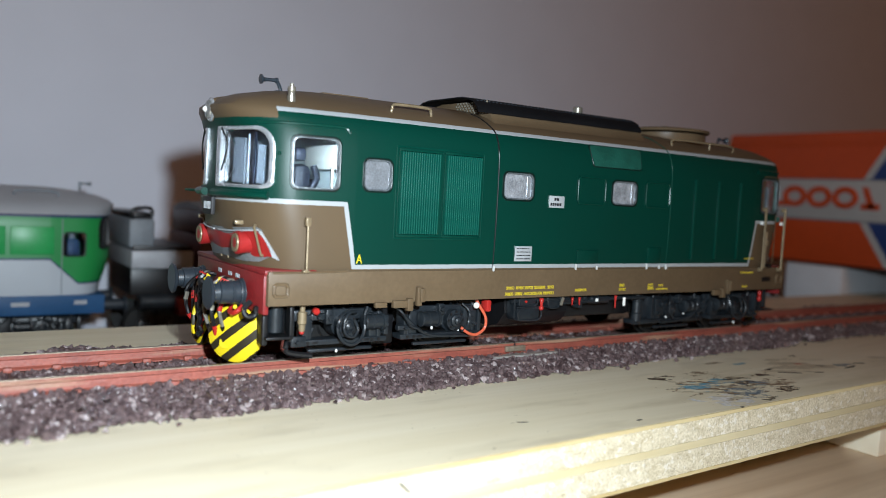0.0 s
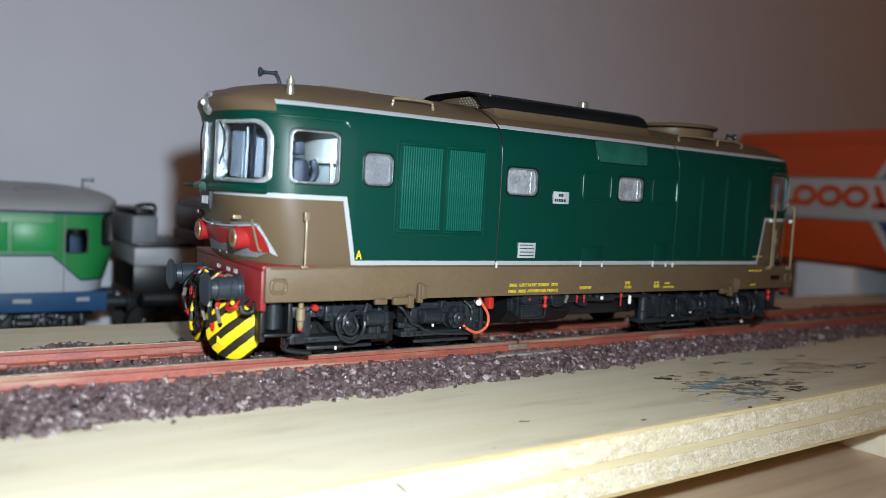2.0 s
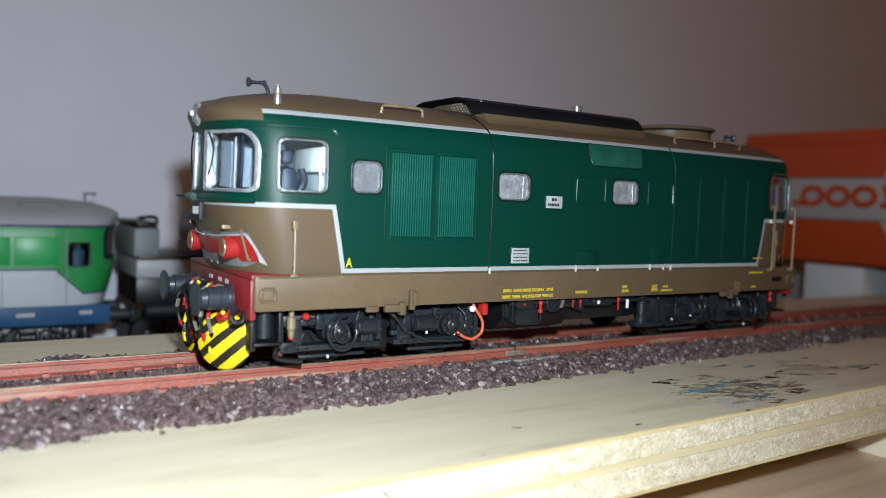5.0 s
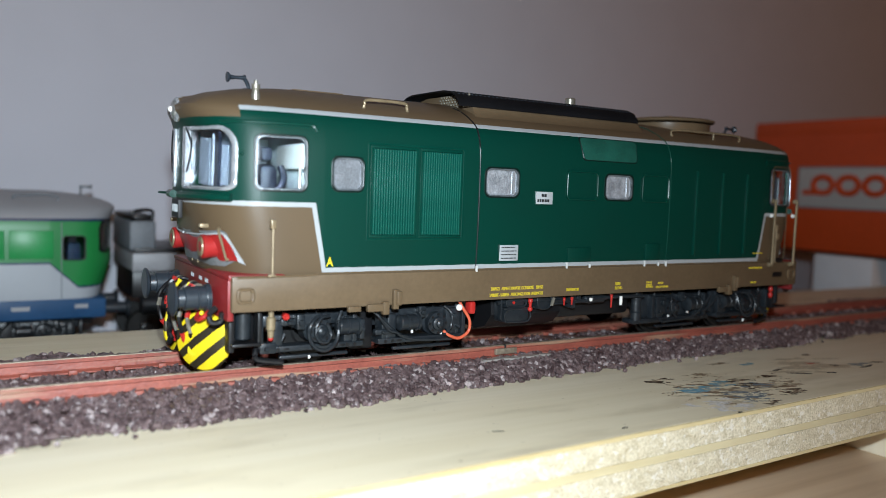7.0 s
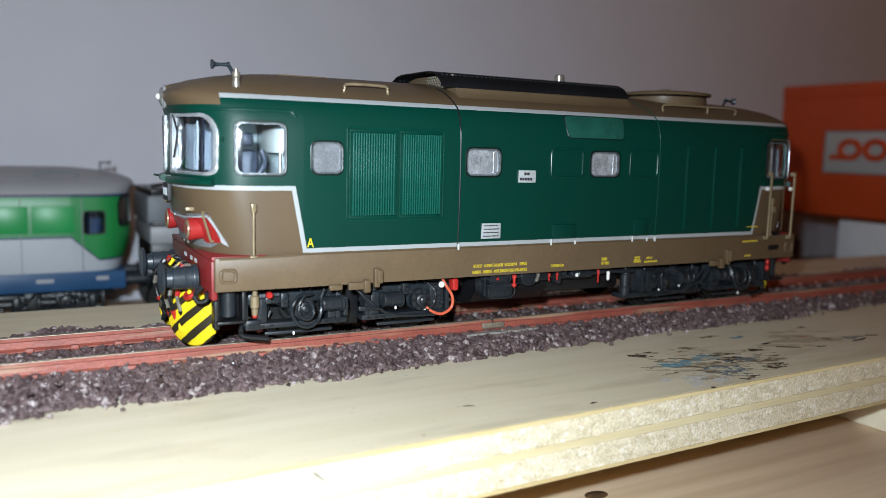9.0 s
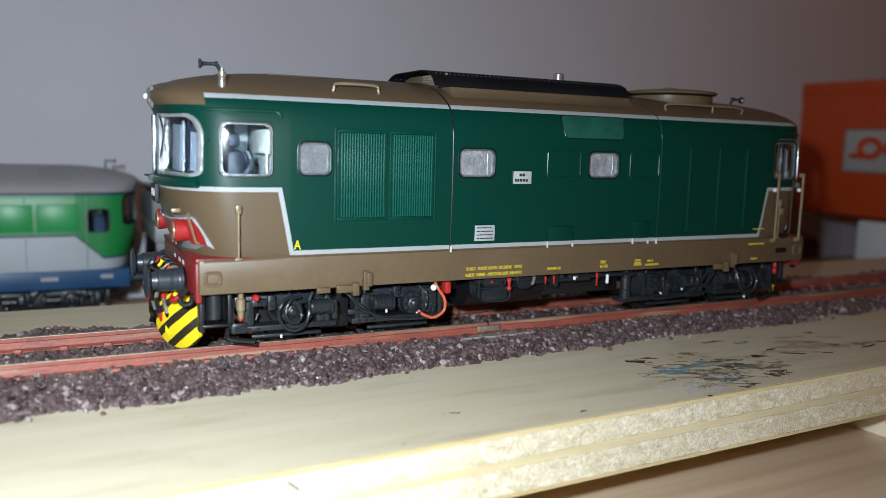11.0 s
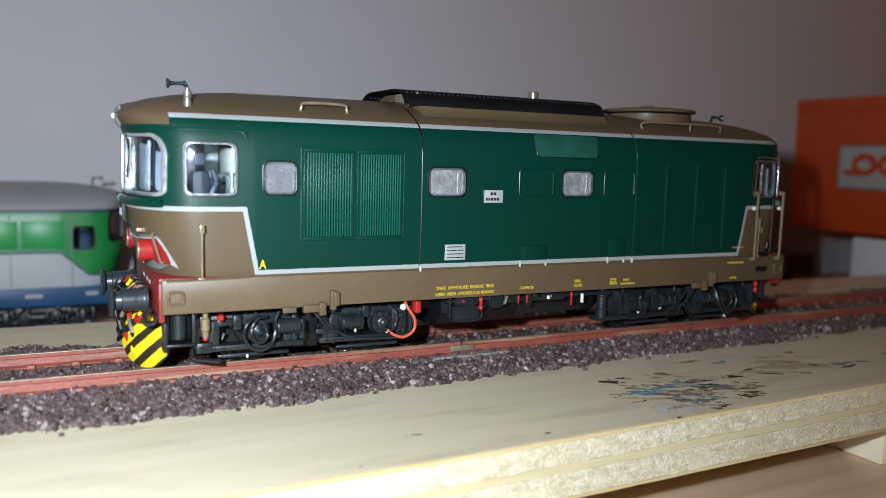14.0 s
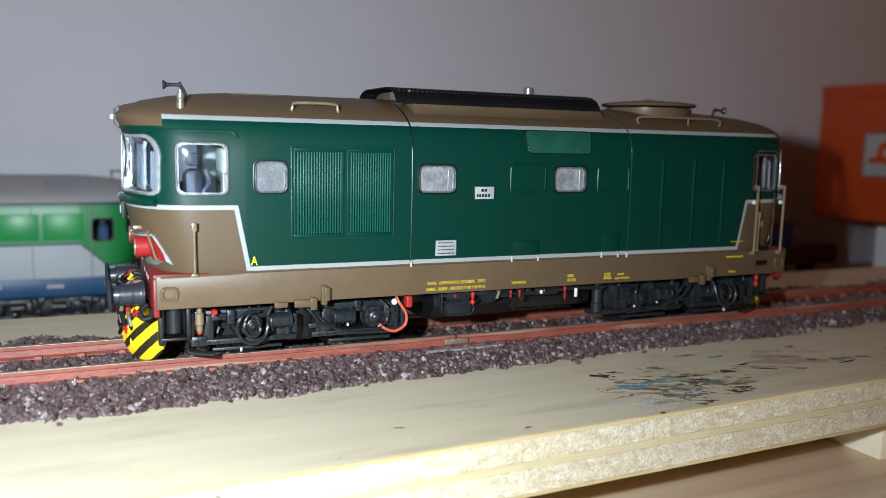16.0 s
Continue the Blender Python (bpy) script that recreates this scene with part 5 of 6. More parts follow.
def bogie(loco, x0, mirror):
    """One two-axle bogie from x0 to x0 + 3.6, with side frames, boxes, springs, pipes and brake gear."""
    bg = part("bogie", Mesh().box(x0 + 0.4, x0 + 3.3, -0.62, 0.62, 0.45, 0.85, 0.05), M_BOGIE, loco, "anthracite two-axle bogie with moulded side frames")

    def X(u):
        return x0 + (3.62 - u if mirror else u)

    def bx(u0, u1, y0, y1, z0, z1, c=0.02):
        a, b = sorted((X(u0), X(u1)))
        return Mesh().box(a, b, min(y0, y1), max(y0, y1), z0, z1, c)

    part("bolster", bx(1.62, 2.02, -0.88, 0.88, 0.16, 0.80, 0.03), M_BLACK, bg)
    for s in (-1, 1):
        yo = s * 1.22
        yi = s * 1.02
        for u0, u1 in ((0.12, 1.67), (1.92, 3.45)):
            # lower bar with bolt holes, upright horn blocks, top bar
            sf = part("side_frame", bx(u0, u1, yi, yo + s * 0.06, 0.295, 0.375, 0.012), M_BOGIE, bg)
            part("frame_bar", bx(u0 + 0.05, u1 - 0.05, yi, yo - s * 0.03, 0.64, 0.80), M_BOGIE, sf)
            for u in (u0 + 0.12, u0 + 0.24, u1 - 0.26, u1 - 0.14):
                part("bolt", Mesh().cyl((X(u), yo + s * 0.05, 0.335), (X(u), yo + s * 0.068, 0.335), 0.028, 8), M_BLACK, sf)
            for u in (u0 + 0.16, u1 - 0.30):
                part("horn_block", bx(u, u + 0.16, yi, yo + s * 0.03, 0.36, 0.74, 0.03), M_BOGIE, sf)
            part("foot_rail", bx(u0 + 0.3, u1 - 0.2, yo - s * 0.1, yo - s * 0.03, 0.17, 0.22, 0.015), M_BOGIE, sf)
            for u in (u0 + 0.30, u1 - 0.40):
                part("bar_slot", bx(u, u + 0.10, yo + s * 0.058, yo + s * 0.064, 0.318, 0.352, 0.003), M_BLACK, sf)
        for k, u in enumerate((0.98, 2.94)):
            ab = part("axle_box", Mesh().lathe((X(u), s * 0.9, 0.56), (X(u), s * 1.36, 0.56), [(0, 0.20), (0.55, 0.20), (0.62, 0.175), (0.85, 0.17), (0.87, 0.11), (0.95, 0.10), (1, 0.06)], 24), M_BOGIE, bg, "round axle box with cover")
            for a in range(8):
                t = radians(45 * a)
                part("cover_bolt", Mesh().cyl((X(u) + 0.142 * math.cos(t), s * 1.27, 0.56 + 0.142 * math.sin(t)), (X(u) + 0.142 * math.cos(t), s * 1.315, 0.56 + 0.142 * math.sin(t)), 0.022, 6), M_BLACK, ab)
            part("axle_pin", Mesh().lathe((X(u), s * 1.34, 0.56), (X(u), s * 1.40, 0.56), [(0, 0.07), (0.7, 0.06), (1, 0.03)], 10), M_BOGIE, ab)
        # ribbed wheel covers behind the pipes, hanger plates at the bogie ends
        for u in (0.98, 2.94):
            for k in range(7):
                t = radians(20 + 23 * k)
                a, b2 = (X(u) + 0.27 * math.cos(t), s * 1.13, 0.5 + 0.27 * math.sin(t)), (X(u) + 0.47 * math.cos(t), s * 1.10, 0.5 + 0.40 * math.sin(t))
                part("cover_rib", Mesh().cyl(a, b2, 0.022, 6), M_BOGIE, bg)
        for u in (0.08, 1.50, 1.98, 3.40):
            part("hanger", bx(u, u + 0.07, yi, yo + s * 0.05, 0.36, 0.80, 0.015), M_BOGIE, bg)
        for u in (0.30, 1.56, 2.10, 3.34):
            part("damper", Mesh().lathe((X(u), s * 1.18, 0.28), (X(u), s * 1.18, 0.84), [(0, 0.035), (0.1, 0.06), (0.5, 0.06), (0.52, 0.035), (1, 0.035)], 12), M_BOGIE, bg)
        part("corner_plate", bx(0.10, 0.34, yo, yo + s * 0.07, 0.28, 0.44, 0.03), M_BOGIE, bg)
        # brake cylinders lying along the frame
        for u in (1.22, 2.22):
            part("brake_cylinder", Mesh().lathe((X(u), s * 1.30, 0.61), (X(u + 0.38), s * 1.30, 0.61), [(0, 0.07), (0.06, 0.12), (0.12, 0.125), (0.14, 0.115), (0.40, 0.115), (0.42, 0.125), (0.5, 0.125), (0.52, 0.115), (0.82, 0.115), (0.84, 0.135), (0.94, 0.135), (1, 0.08)], 22), M_BOGIE, bg, "brake cylinder")
        # looping pipes
        pipe = [(X(0.98), s * 1.34, 0.80), (X(0.82), s * 1.42, 0.74), (X(0.74), s * 1.46, 0.56), (X(0.82), s * 1.47, 0.38), (X(0.98), s * 1.47, 0.315), (X(1.13), s * 1.46, 0.39), (X(1.20), s * 1.43, 0.56), (X(1.22), s * 1.38, 0.72), (X(1.28), s * 1.34, 0.84)]
        part("brake_pipe", Mesh().tube(pipe, 0.028, 7), M_BOGIE, bg, "looped black brake pipe")
        part("brake_pipe", Mesh().tube([(X(1.10), s * 1.34, 0.78), (X(0.94), s * 1.40, 0.76), (X(0.85), s * 1.44, 0.60), (X(0.90), s * 1.45, 0.45), (X(1.03), s * 1.44, 0.43), (X(1.09), s * 1.42, 0.54), (X(1.05), s * 1.38, 0.66)], 0.024, 7), M_BOGIE, bg)
        part("linkage", Mesh().tube([(X(1.9), s * 1.28, 0.74), (X(2.15), s * 1.30, 0.50), (X(2.5), s * 1.28, 0.34), (X(3.2), s * 1.28, 0.30)], 0.03, 6), M_BOGIE, bg)
        for u0, u1, z0, z1, d in ((0.62, 0.74, 0.60, 0.82, 0.10), (0.40, 0.62, 0.66, 0.76, 0.06), (1.86, 2.16, 0.44, 0.52, 0.07), (2.60, 2.72, 0.66, 0.84, 0.08), (3.10, 3.36, 0.44, 0.78, 0.06), (1.60, 1.68, 0.40, 0.70, 0.09)):
            part("bracket", bx(u0, u1, yo - s * 0.04, yo + s * d, z0, z1, 0.02), M_BOGIE, bg)
        for u, z, r in ((0.68, 0.70, 0.045), (0.50, 0.71, 0.03), (1.98, 0.48, 0.025), (2.66, 0.75, 0.035), (3.22, 0.66, 0.05), (3.30, 0.50, 0.03), (1.64, 0.56, 0.03), (0.18, 0.36, 0.03)):
            part("nut", Mesh().cyl((X(u), yo + s * 0.04, z), (X(u), yo + s * 0.13, z), r, 6, 0.006), M_BOGIE, bg)
        part("brake_pipe", Mesh().tube([(X(1.72), s * 1.30, 0.86), (X(1.84), s * 1.40, 0.76), (X(1.95), s * 1.40, 0.62), (X(2.05), s * 1.36, 0.52), (X(2.22), s * 1.34, 0.46)], 0.022, 6), M_BOGIE, bg)
        part("brake_pipe", Mesh().tube([(X(3.02), s * 1.34, 0.84), (X(3.12), s * 1.41, 0.72), (X(3.10), s * 1.42, 0.52), (X(2.98), s * 1.42, 0.40)], 0.022, 6), M_BOGIE, bg)
        part("guard_iron", Mesh().tube([(X(0.14), s * 1.1, 0.42), (X(0.06), s * 1.2, 0.28), (X(0.10), s * 1.22, 0.20), (X(0.44), s * 1.26, 0.145)], 0.042, 8), M_BLACK, bg)
        part("brake_shoe", bx(0.42, 0.54, s * 0.7, s * 1.0, 0.25, 0.7, 0.03), M_BOGIE, bg)
        part("sand_pipe", Mesh().tube([(X(0.55), s * 1.0, 0.5), (X(0.48), s * 1.0, 0.3), (X(0.62), s * 0.9, 0.12)], 0.03, 6), M_BOGIE, bg)
        for u, z in ((0.83, 0.19), (2.50, 0.45), (3.02, 0.40)):
            part("white_tag", Mesh().box(X(u) - 0.015, X(u) + 0.015, min(yo + s * 0.02, yo + s * 0.06), max(yo + s * 0.02, yo + s * 0.06), z - 0.022, z + 0.03, 0.01), M_WHITEPL, bg, "small white dab")
    for u in (0.98, 2.94):
        wheel(X(u), loco, bg)


def rear_bogie_end(loco):
    """The inner end of the rear bogie: a rounded damper post, its foot bar and plain plates before the wheels."""
    post = part("damper_post", Mesh().lathe((7.74, -1.24, 0.33), (7.74, -1.24, 0.91), [(0, 0.07), (0.04, 0.10), (0.3, 0.105), (0.34, 0.09), (0.7, 0.09), (0.74, 0.105), (0.96, 0.10), (1, 0.06)], 18), M_BOGIE, loco, "rounded dark damper post")
    part("foot_bar", Mesh().box(7.62, 8.30, -1.30, -1.02, 0.29, 0.38, 0.02), M_BOGIE, post)
    for x0, x1, z1 in ((7.84, 8.50, 0.86), (8.86, 9.60, 0.80), (9.86, 10.50, 0.84), (10.78, 11.40, 0.84)):
        part("wheel_plate", Mesh().box(x0, x1, -1.16, -1.04, 0.36, z1, 0.05), M_BOGIE, post)


def underside(loco):
    # box behind the front beam and the brass valve beside it
    for rear in (False, True):
        def fx(x):
            return LENGTH - x if rear else x
        a, b = sorted((fx(0.20), fx(0.56)))
        bxp = part("equipment_box", Mesh().box(a, b, -1.15, 1.15, 0.46, 0.92, 0.04), M_BLACK, loco, "dark grey equipment box")
        part("box_drum", Mesh().cyl((fx(0.38), -1.20, 0.5), (fx(0.38), -1.20, 0.90), 0.11, 18, 0.02), M_BOGIE, bxp)
        part("box_floor", Mesh().box(a - 0.02, b + 0.02, -1.40, -1.1, 0.43, 0.47, 0.01), M_BLACK, bxp)
        part("box_strap", Mesh().box(min(fx(0.54), fx(0.60)), max(fx(0.54), fx(0.60)), -1.36, -1.2, 0.42, 0.93, 0.01), M_BLACK, bxp)
        if rear:
            continue
        v = part("drain_valve", Mesh().lathe((fx(0.72), -1.36, 0.51), (fx(0.72), -1.36, 0.90), [(0, 0.03), (0.1, 0.045), (0.3, 0.05), (0.35, 0.065), (0.75, 0.065), (0.8, 0.04), (1, 0.04)], 12), M_BRASS, loco, "brass drain valve with red tip")
        part("valve_tip", Mesh().ball((fx(0.72), -1.36, 0.52), 0.04, 6), M_REDWIRE, v)
        part("valve_knob", Mesh().lathe((fx(0.93), -1.30, 0.81), (fx(0.93), -1.42, 0.81), [(0, 0.04), (0.3, 0.052), (0.8, 0.05), (1, 0.03)], 12), M_REDWIRE, loco, "red valve knob")
        part("frame_leg", Mesh().box(min(fx(0.16), fx(0.24)), max(fx(0.16), fx(0.24)), -1.3, -1.1, 0.34, 0.92, 0.02), M_BLACK, loco)
    part("chassis", Mesh().box(0.3, LENGTH - 0.3, -0.75, 0.75, 0.62, 0.93, 0.03), M_BLACK, loco, "black chassis underside")
    # fuel tank and hanging gear between the bogies
    tank = part("fuel_tank", Mesh().prism([(-1.18, 0.90), (-1.22, 0.62), (-1.05, 0.42), (-0.8, 0.34), (0.8, 0.34), (1.05, 0.42), (1.22, 0.62), (1.18, 0.90)], "x", 4.50, 5.95), M_BLACK, loco, "black fuel tank")
    part("tank_extension", Mesh().box(5.95, 7.7, -1.10, 1.02, 0.47, 0.90, 0.08), M_BLACK, tank)
    # framed battery box: a low drawer under a narrower upper one
    for x0, x1, z0, z1, y in ((4.62, 5.10, 0.51, 0.735, -1.44), (4.66, 5.04, 0.755, 0.915, -1.41)):
        part("gear_box", Mesh().box(x0, x1, y, -1.1, z0, z1, 0.035), M_BOGIE, tank)
        part("gear_rim", Mesh().tube([(x0 + 0.02, y - 0.006, z0 + 0.02), (x0 + 0.02, y - 0.006, z1 - 0.02), (x1 - 0.02, y - 0.006, z1 - 0.02), (x1 - 0.02, y - 0.006, z0 + 0.02), (x0 + 0.02, y - 0.006, z0 + 0.02)], 0.016, 6), M_BOGIE, tank)
    part("box_bar", Mesh().box(4.59, 5.22, -1.45, -1.3, 0.735, 0.758, 0.006), M_BOGIE, tank)
    part("tank_strap", Mesh().box(4.56, 4.60, -1.40, -1.2, 0.56, 0.91, 0.012), M_BOGIE, tank)
    part("box_nut", Mesh().cyl((4.80, -1.40, 0.84), (4.80, -1.43, 0.84), 0.025, 6), M_REDWIRE, tank)
    # hopper with sloping sides and a pale stay across it
    part("sand_hopper", Mesh().prism([(5.28, 0.915), (5.30, 0.80), (5.35, 0.70), (5.54, 0.70), (5.60, 0.80), (5.60, 0.915)], "y", -1.40, -1.1), M_BOGIE, tank)
    part("hopper_rim", Mesh().tube([(5.29, -1.41, 0.90), (5.31, -1.41, 0.80), (5.36, -1.41, 0.715), (5.53, -1.41, 0.715), (5.59, -1.41, 0.80), (5.59, -1.41, 0.90)], 0.016, 6), M_BOGIE, tank)
    part("cover_plate", Mesh().box(5.66, 5.92, -1.38, -1.1, 0.755, 0.915, 0.02), M_BOGIE, tank)
    part("pump_block", Mesh().box(6.03, 6.13, -1.42, -1.2, 0.68, 0.91, 0.03), M_BOGIE, tank)
    part("pump_block", Mesh().box(6.17, 6.27, -1.40, -1.2, 0.76, 0.91, 0.03), M_BOGIE, tank)
    part("air_cylinder", Mesh().lathe((6.36, -1.34, 0.82), (6.84, -1.34, 0.82), [(0, 0.04), (0.05, 0.07), (0.3, 0.075), (0.33, 0.085), (0.38, 0.075), (0.92, 0.075), (1, 0.04)], 18), M_BOGIE, tank, "small air cylinder")
    part("pipe_run", Mesh().tube([(4.5, -1.36, 0.84), (5.3, -1.38, 0.86), (6.2, -1.38, 0.80), (7.0, -1.38, 0.84), (7.8, -1.36, 0.82)], 0.035, 8), M_BOGIE, tank)
    # shut-off levers: a thin stem with a round knob at each end
    for x, z0, z1, r in ((5.10, 0.70, 0.90, 0.040), (5.82, 0.76, 0.89, 0.026), (5.99, 0.76, 0.89, 0.026), (6.90, 0.67, 0.90, 0.026)):
        lv = part("red_lever", Mesh().lathe((x, -1.47, z0), (x, -1.47, z1), [(0, 0.55 * r), (0.5, 0.6 * r), (0.7, 0.8 * r), (1, r)], 8), M_REDWIRE, tank, "red shut-off lever")
        part("lever_knob", Mesh().ball((x, -1.47, z1 - 0.04), r, 6), M_REDWIRE, lv)
        if r > 0.03:
            part("lever_knob", Mesh().ball((x, -1.47, z0 + 0.03), r * 1.1, 6), M_REDWIRE, lv)
    for x, z0, z1 in ((6.42, 0.80, 0.86), (7.13, 0.70, 0.86), (5.55, 0.76, 0.9)):
        part("white_lever", Mesh().cyl((x, -1.47, z0), (x + (0.05 if z0 == 0.76 else 0), -1.47, z1), 0.028, 8, 0.008), M_WHITEPL if z0 != 0.76 else M_STEEL, tank, "small pale lever")
    # red tap, white knob and the orange wire
    part("red_tap", Mesh().box(3.92, 4.03, -1.47, -1.30, 0.70, 0.90, 0.035), M_REDWIRE, loco, "red tap")
    part("white_knob", Mesh().ball((3.71, -1.47, 0.82), 0.052, 8), M_WHITEPL, loco)
    part("orange_wire", Mesh().tube([(3.76, -1.38, 0.92), (3.80, -1.44, 0.80), (3.91, -1.47, 0.62), (3.90, -1.47, 0.44), (3.74, -1.46, 0.34), (3.58, -1.44, 0.38), (3.48, -1.40, 0.46)], 0.025, 8), M_ORANGE, loco, "orange loose wire")
    for z in (0.72, 0.60):
        part("rear_tap", Mesh().ball((LENGTH - 0.66, -1.36, z + 0.1), 0.06, 6, (0.8, 0.8, 1.1)), M_REDWIRE, loco)


def cab_inside(loco):
    for rear in (False, True):
        def fx(x):
            return LENGTH - x if rear else x
        part("cab_bulkhead", Mesh().box(min(fx(1.24), fx(1.30)), max(fx(1.24), fx(1.30)), -1.40, 1.40, 1.45, 3.45, 0.01), M_CABWALL if not rear else M_GREYROOF, loco, "grey-green cab back wall")
        part("cab_floor", Mesh().box(min(fx(0.45), fx(1.24)), max(fx(0.45), fx(1.24)), -1.25, 1.25, 1.9, 2.0, 0.01), M_CABWALL if not rear else M_BLACK, loco)
        part("driver_desk", Mesh().box(min(fx(0.10), fx(0.42)), max(fx(0.10), fx(0.42)), -1.05, 1.05, 2.0, 2.52, 0.04), M_FLATGREY, loco, "grey driving desk")
        if not rear:
            part("cab_lining", Mesh().box(min(fx(0.36), fx(0.40)), max(fx(0.36), fx(0.40)), -0.95, 0.95, 2.0, 3.40, 0.01), M_GREYROOF, loco, "grey panel behind the windscreens")
        if not rear:
            part("cab_cupboard", Mesh().box(1.13, 1.235, -1.36, -0.30, 2.85, 3.20, 0.012), M_NOTICE, loco, "cream upper wall cupboard")
            part("cab_cupboard", Mesh().box(1.14, 1.235, -1.30, -0.45, 2.02, 2.80, 0.015), M_CABWALL, loco, "grey-green lower wall cupboard")
            for y in (-0.62, -0.54):
                part("cupboard_knob", Mesh().ball((1.13, y, 2.68), 0.022, 6), M_SEAT, loco)
            part("cab_pipe", Mesh().cyl((1.10, -1.33, 2.0), (1.10, -1.33, 2.86), 0.028, 8), M_STEEL, loco)
            part("cab_door_panel", Mesh().box(1.0, 1.22, 0.3, 1.0, 2.0, 3.3, 0.02), M_CABWALL, loco)
            part("desk_post", Mesh().cyl((0.5, -0.55, 2.0), (0.5, -0.55, 3.4), 0.04, 8), M_STEEL, loco)
            # seat raised and topped with a block in place of a seated driver figure
            seat = part("figure_seat", Mesh().box(0.56, 0.84, -1.24, -0.86, 2.0, 2.90, 0.11), M_SEAT, loco, "dark seat shape standing in for a seated driver figure")
            part("figure_head", Mesh().box(0.60, 0.77, -1.18, -0.92, 2.94, 3.13, 0.05), M_SEAT, seat)
            part("armrest", Mesh().tube([(0.80, -1.22, 2.52), (0.90, -1.24, 2.70), (0.86, -1.20, 2.88)], 0.05, 8), M_SEAT, seat)
            part("seat_cushion", Mesh().box(0.40, 0.68, -1.18, -0.80, 2.2, 2.32, 0.05), M_SEAT, loco)


def diesel():
    loco = thing("diesel_locomotive", (6.06, 0, 0.0), "green and brown model diesel locomotive with silver-white lining", "locomotive")
    part("body_shell", shell("body_shell", loco_openings(), M_LIVERY), None, loco, "green and brown painted body")
    frame_and_lettering(loco)
    windows(loco)
    side_details(loco)
    roof_details(loco)
    front_details(loco)
    underside(loco)
    bogie(loco, 0.50, False)
    bogie(loco, 7.98, True)
    rear_bogie_end(loco)
    cab_inside(loco)


diesel()

# ---- the train on the rear track ----


def pale_livery():
    m = bpy.data.materials.new("green_white_paint")
    m.use_nodes = True
    b = m.node_tree.nodes["Principled BSDF"]
    k, (x, y, z), vec = coords(m)
    x1 = k.math("MINIMUM", x, k.math("SUBTRACT", LENGTH, x))
    low = k.math("SUBTRACT", 2.28, z)
    ramp = k.math("SUBTRACT", x1, k.math("SUBTRACT", 1.34, k.math("MULTIPLY", k.math("SUBTRACT", 2.24, z), 1.07)))
    inner = k.math("MINIMUM", low, k.math("MAXIMUM", ramp, k.math("SUBTRACT", 1.67, z)))
    col = k.mix(k.math("GREATER_THAN", inner, -0.05), (0.010, 0.25, 0.055), (0.010, 0.03, 0.09))
    col = k.mix(k.math("GREATER_THAN", inner, 0.0), col, (0.46, 0.50, 0.54))
    col = k.mix(k.math("GREATER_THAN", z, 3.33), col, (0.010, 0.03, 0.09))
    col = k.mix(k.math("GREATER_THAN", z, 3.40), col, (0.33, 0.34, 0.36))
    m.node_tree.links.new(k.mix(k.math("MULTIPLY", k.noise(vec, 87 * 0.8, 5), 0.25), col, (0.05, 0.05, 0.05)), b.inputs["Base Color"])
    b.inputs["Roughness"].default_value = 0.38
    return m


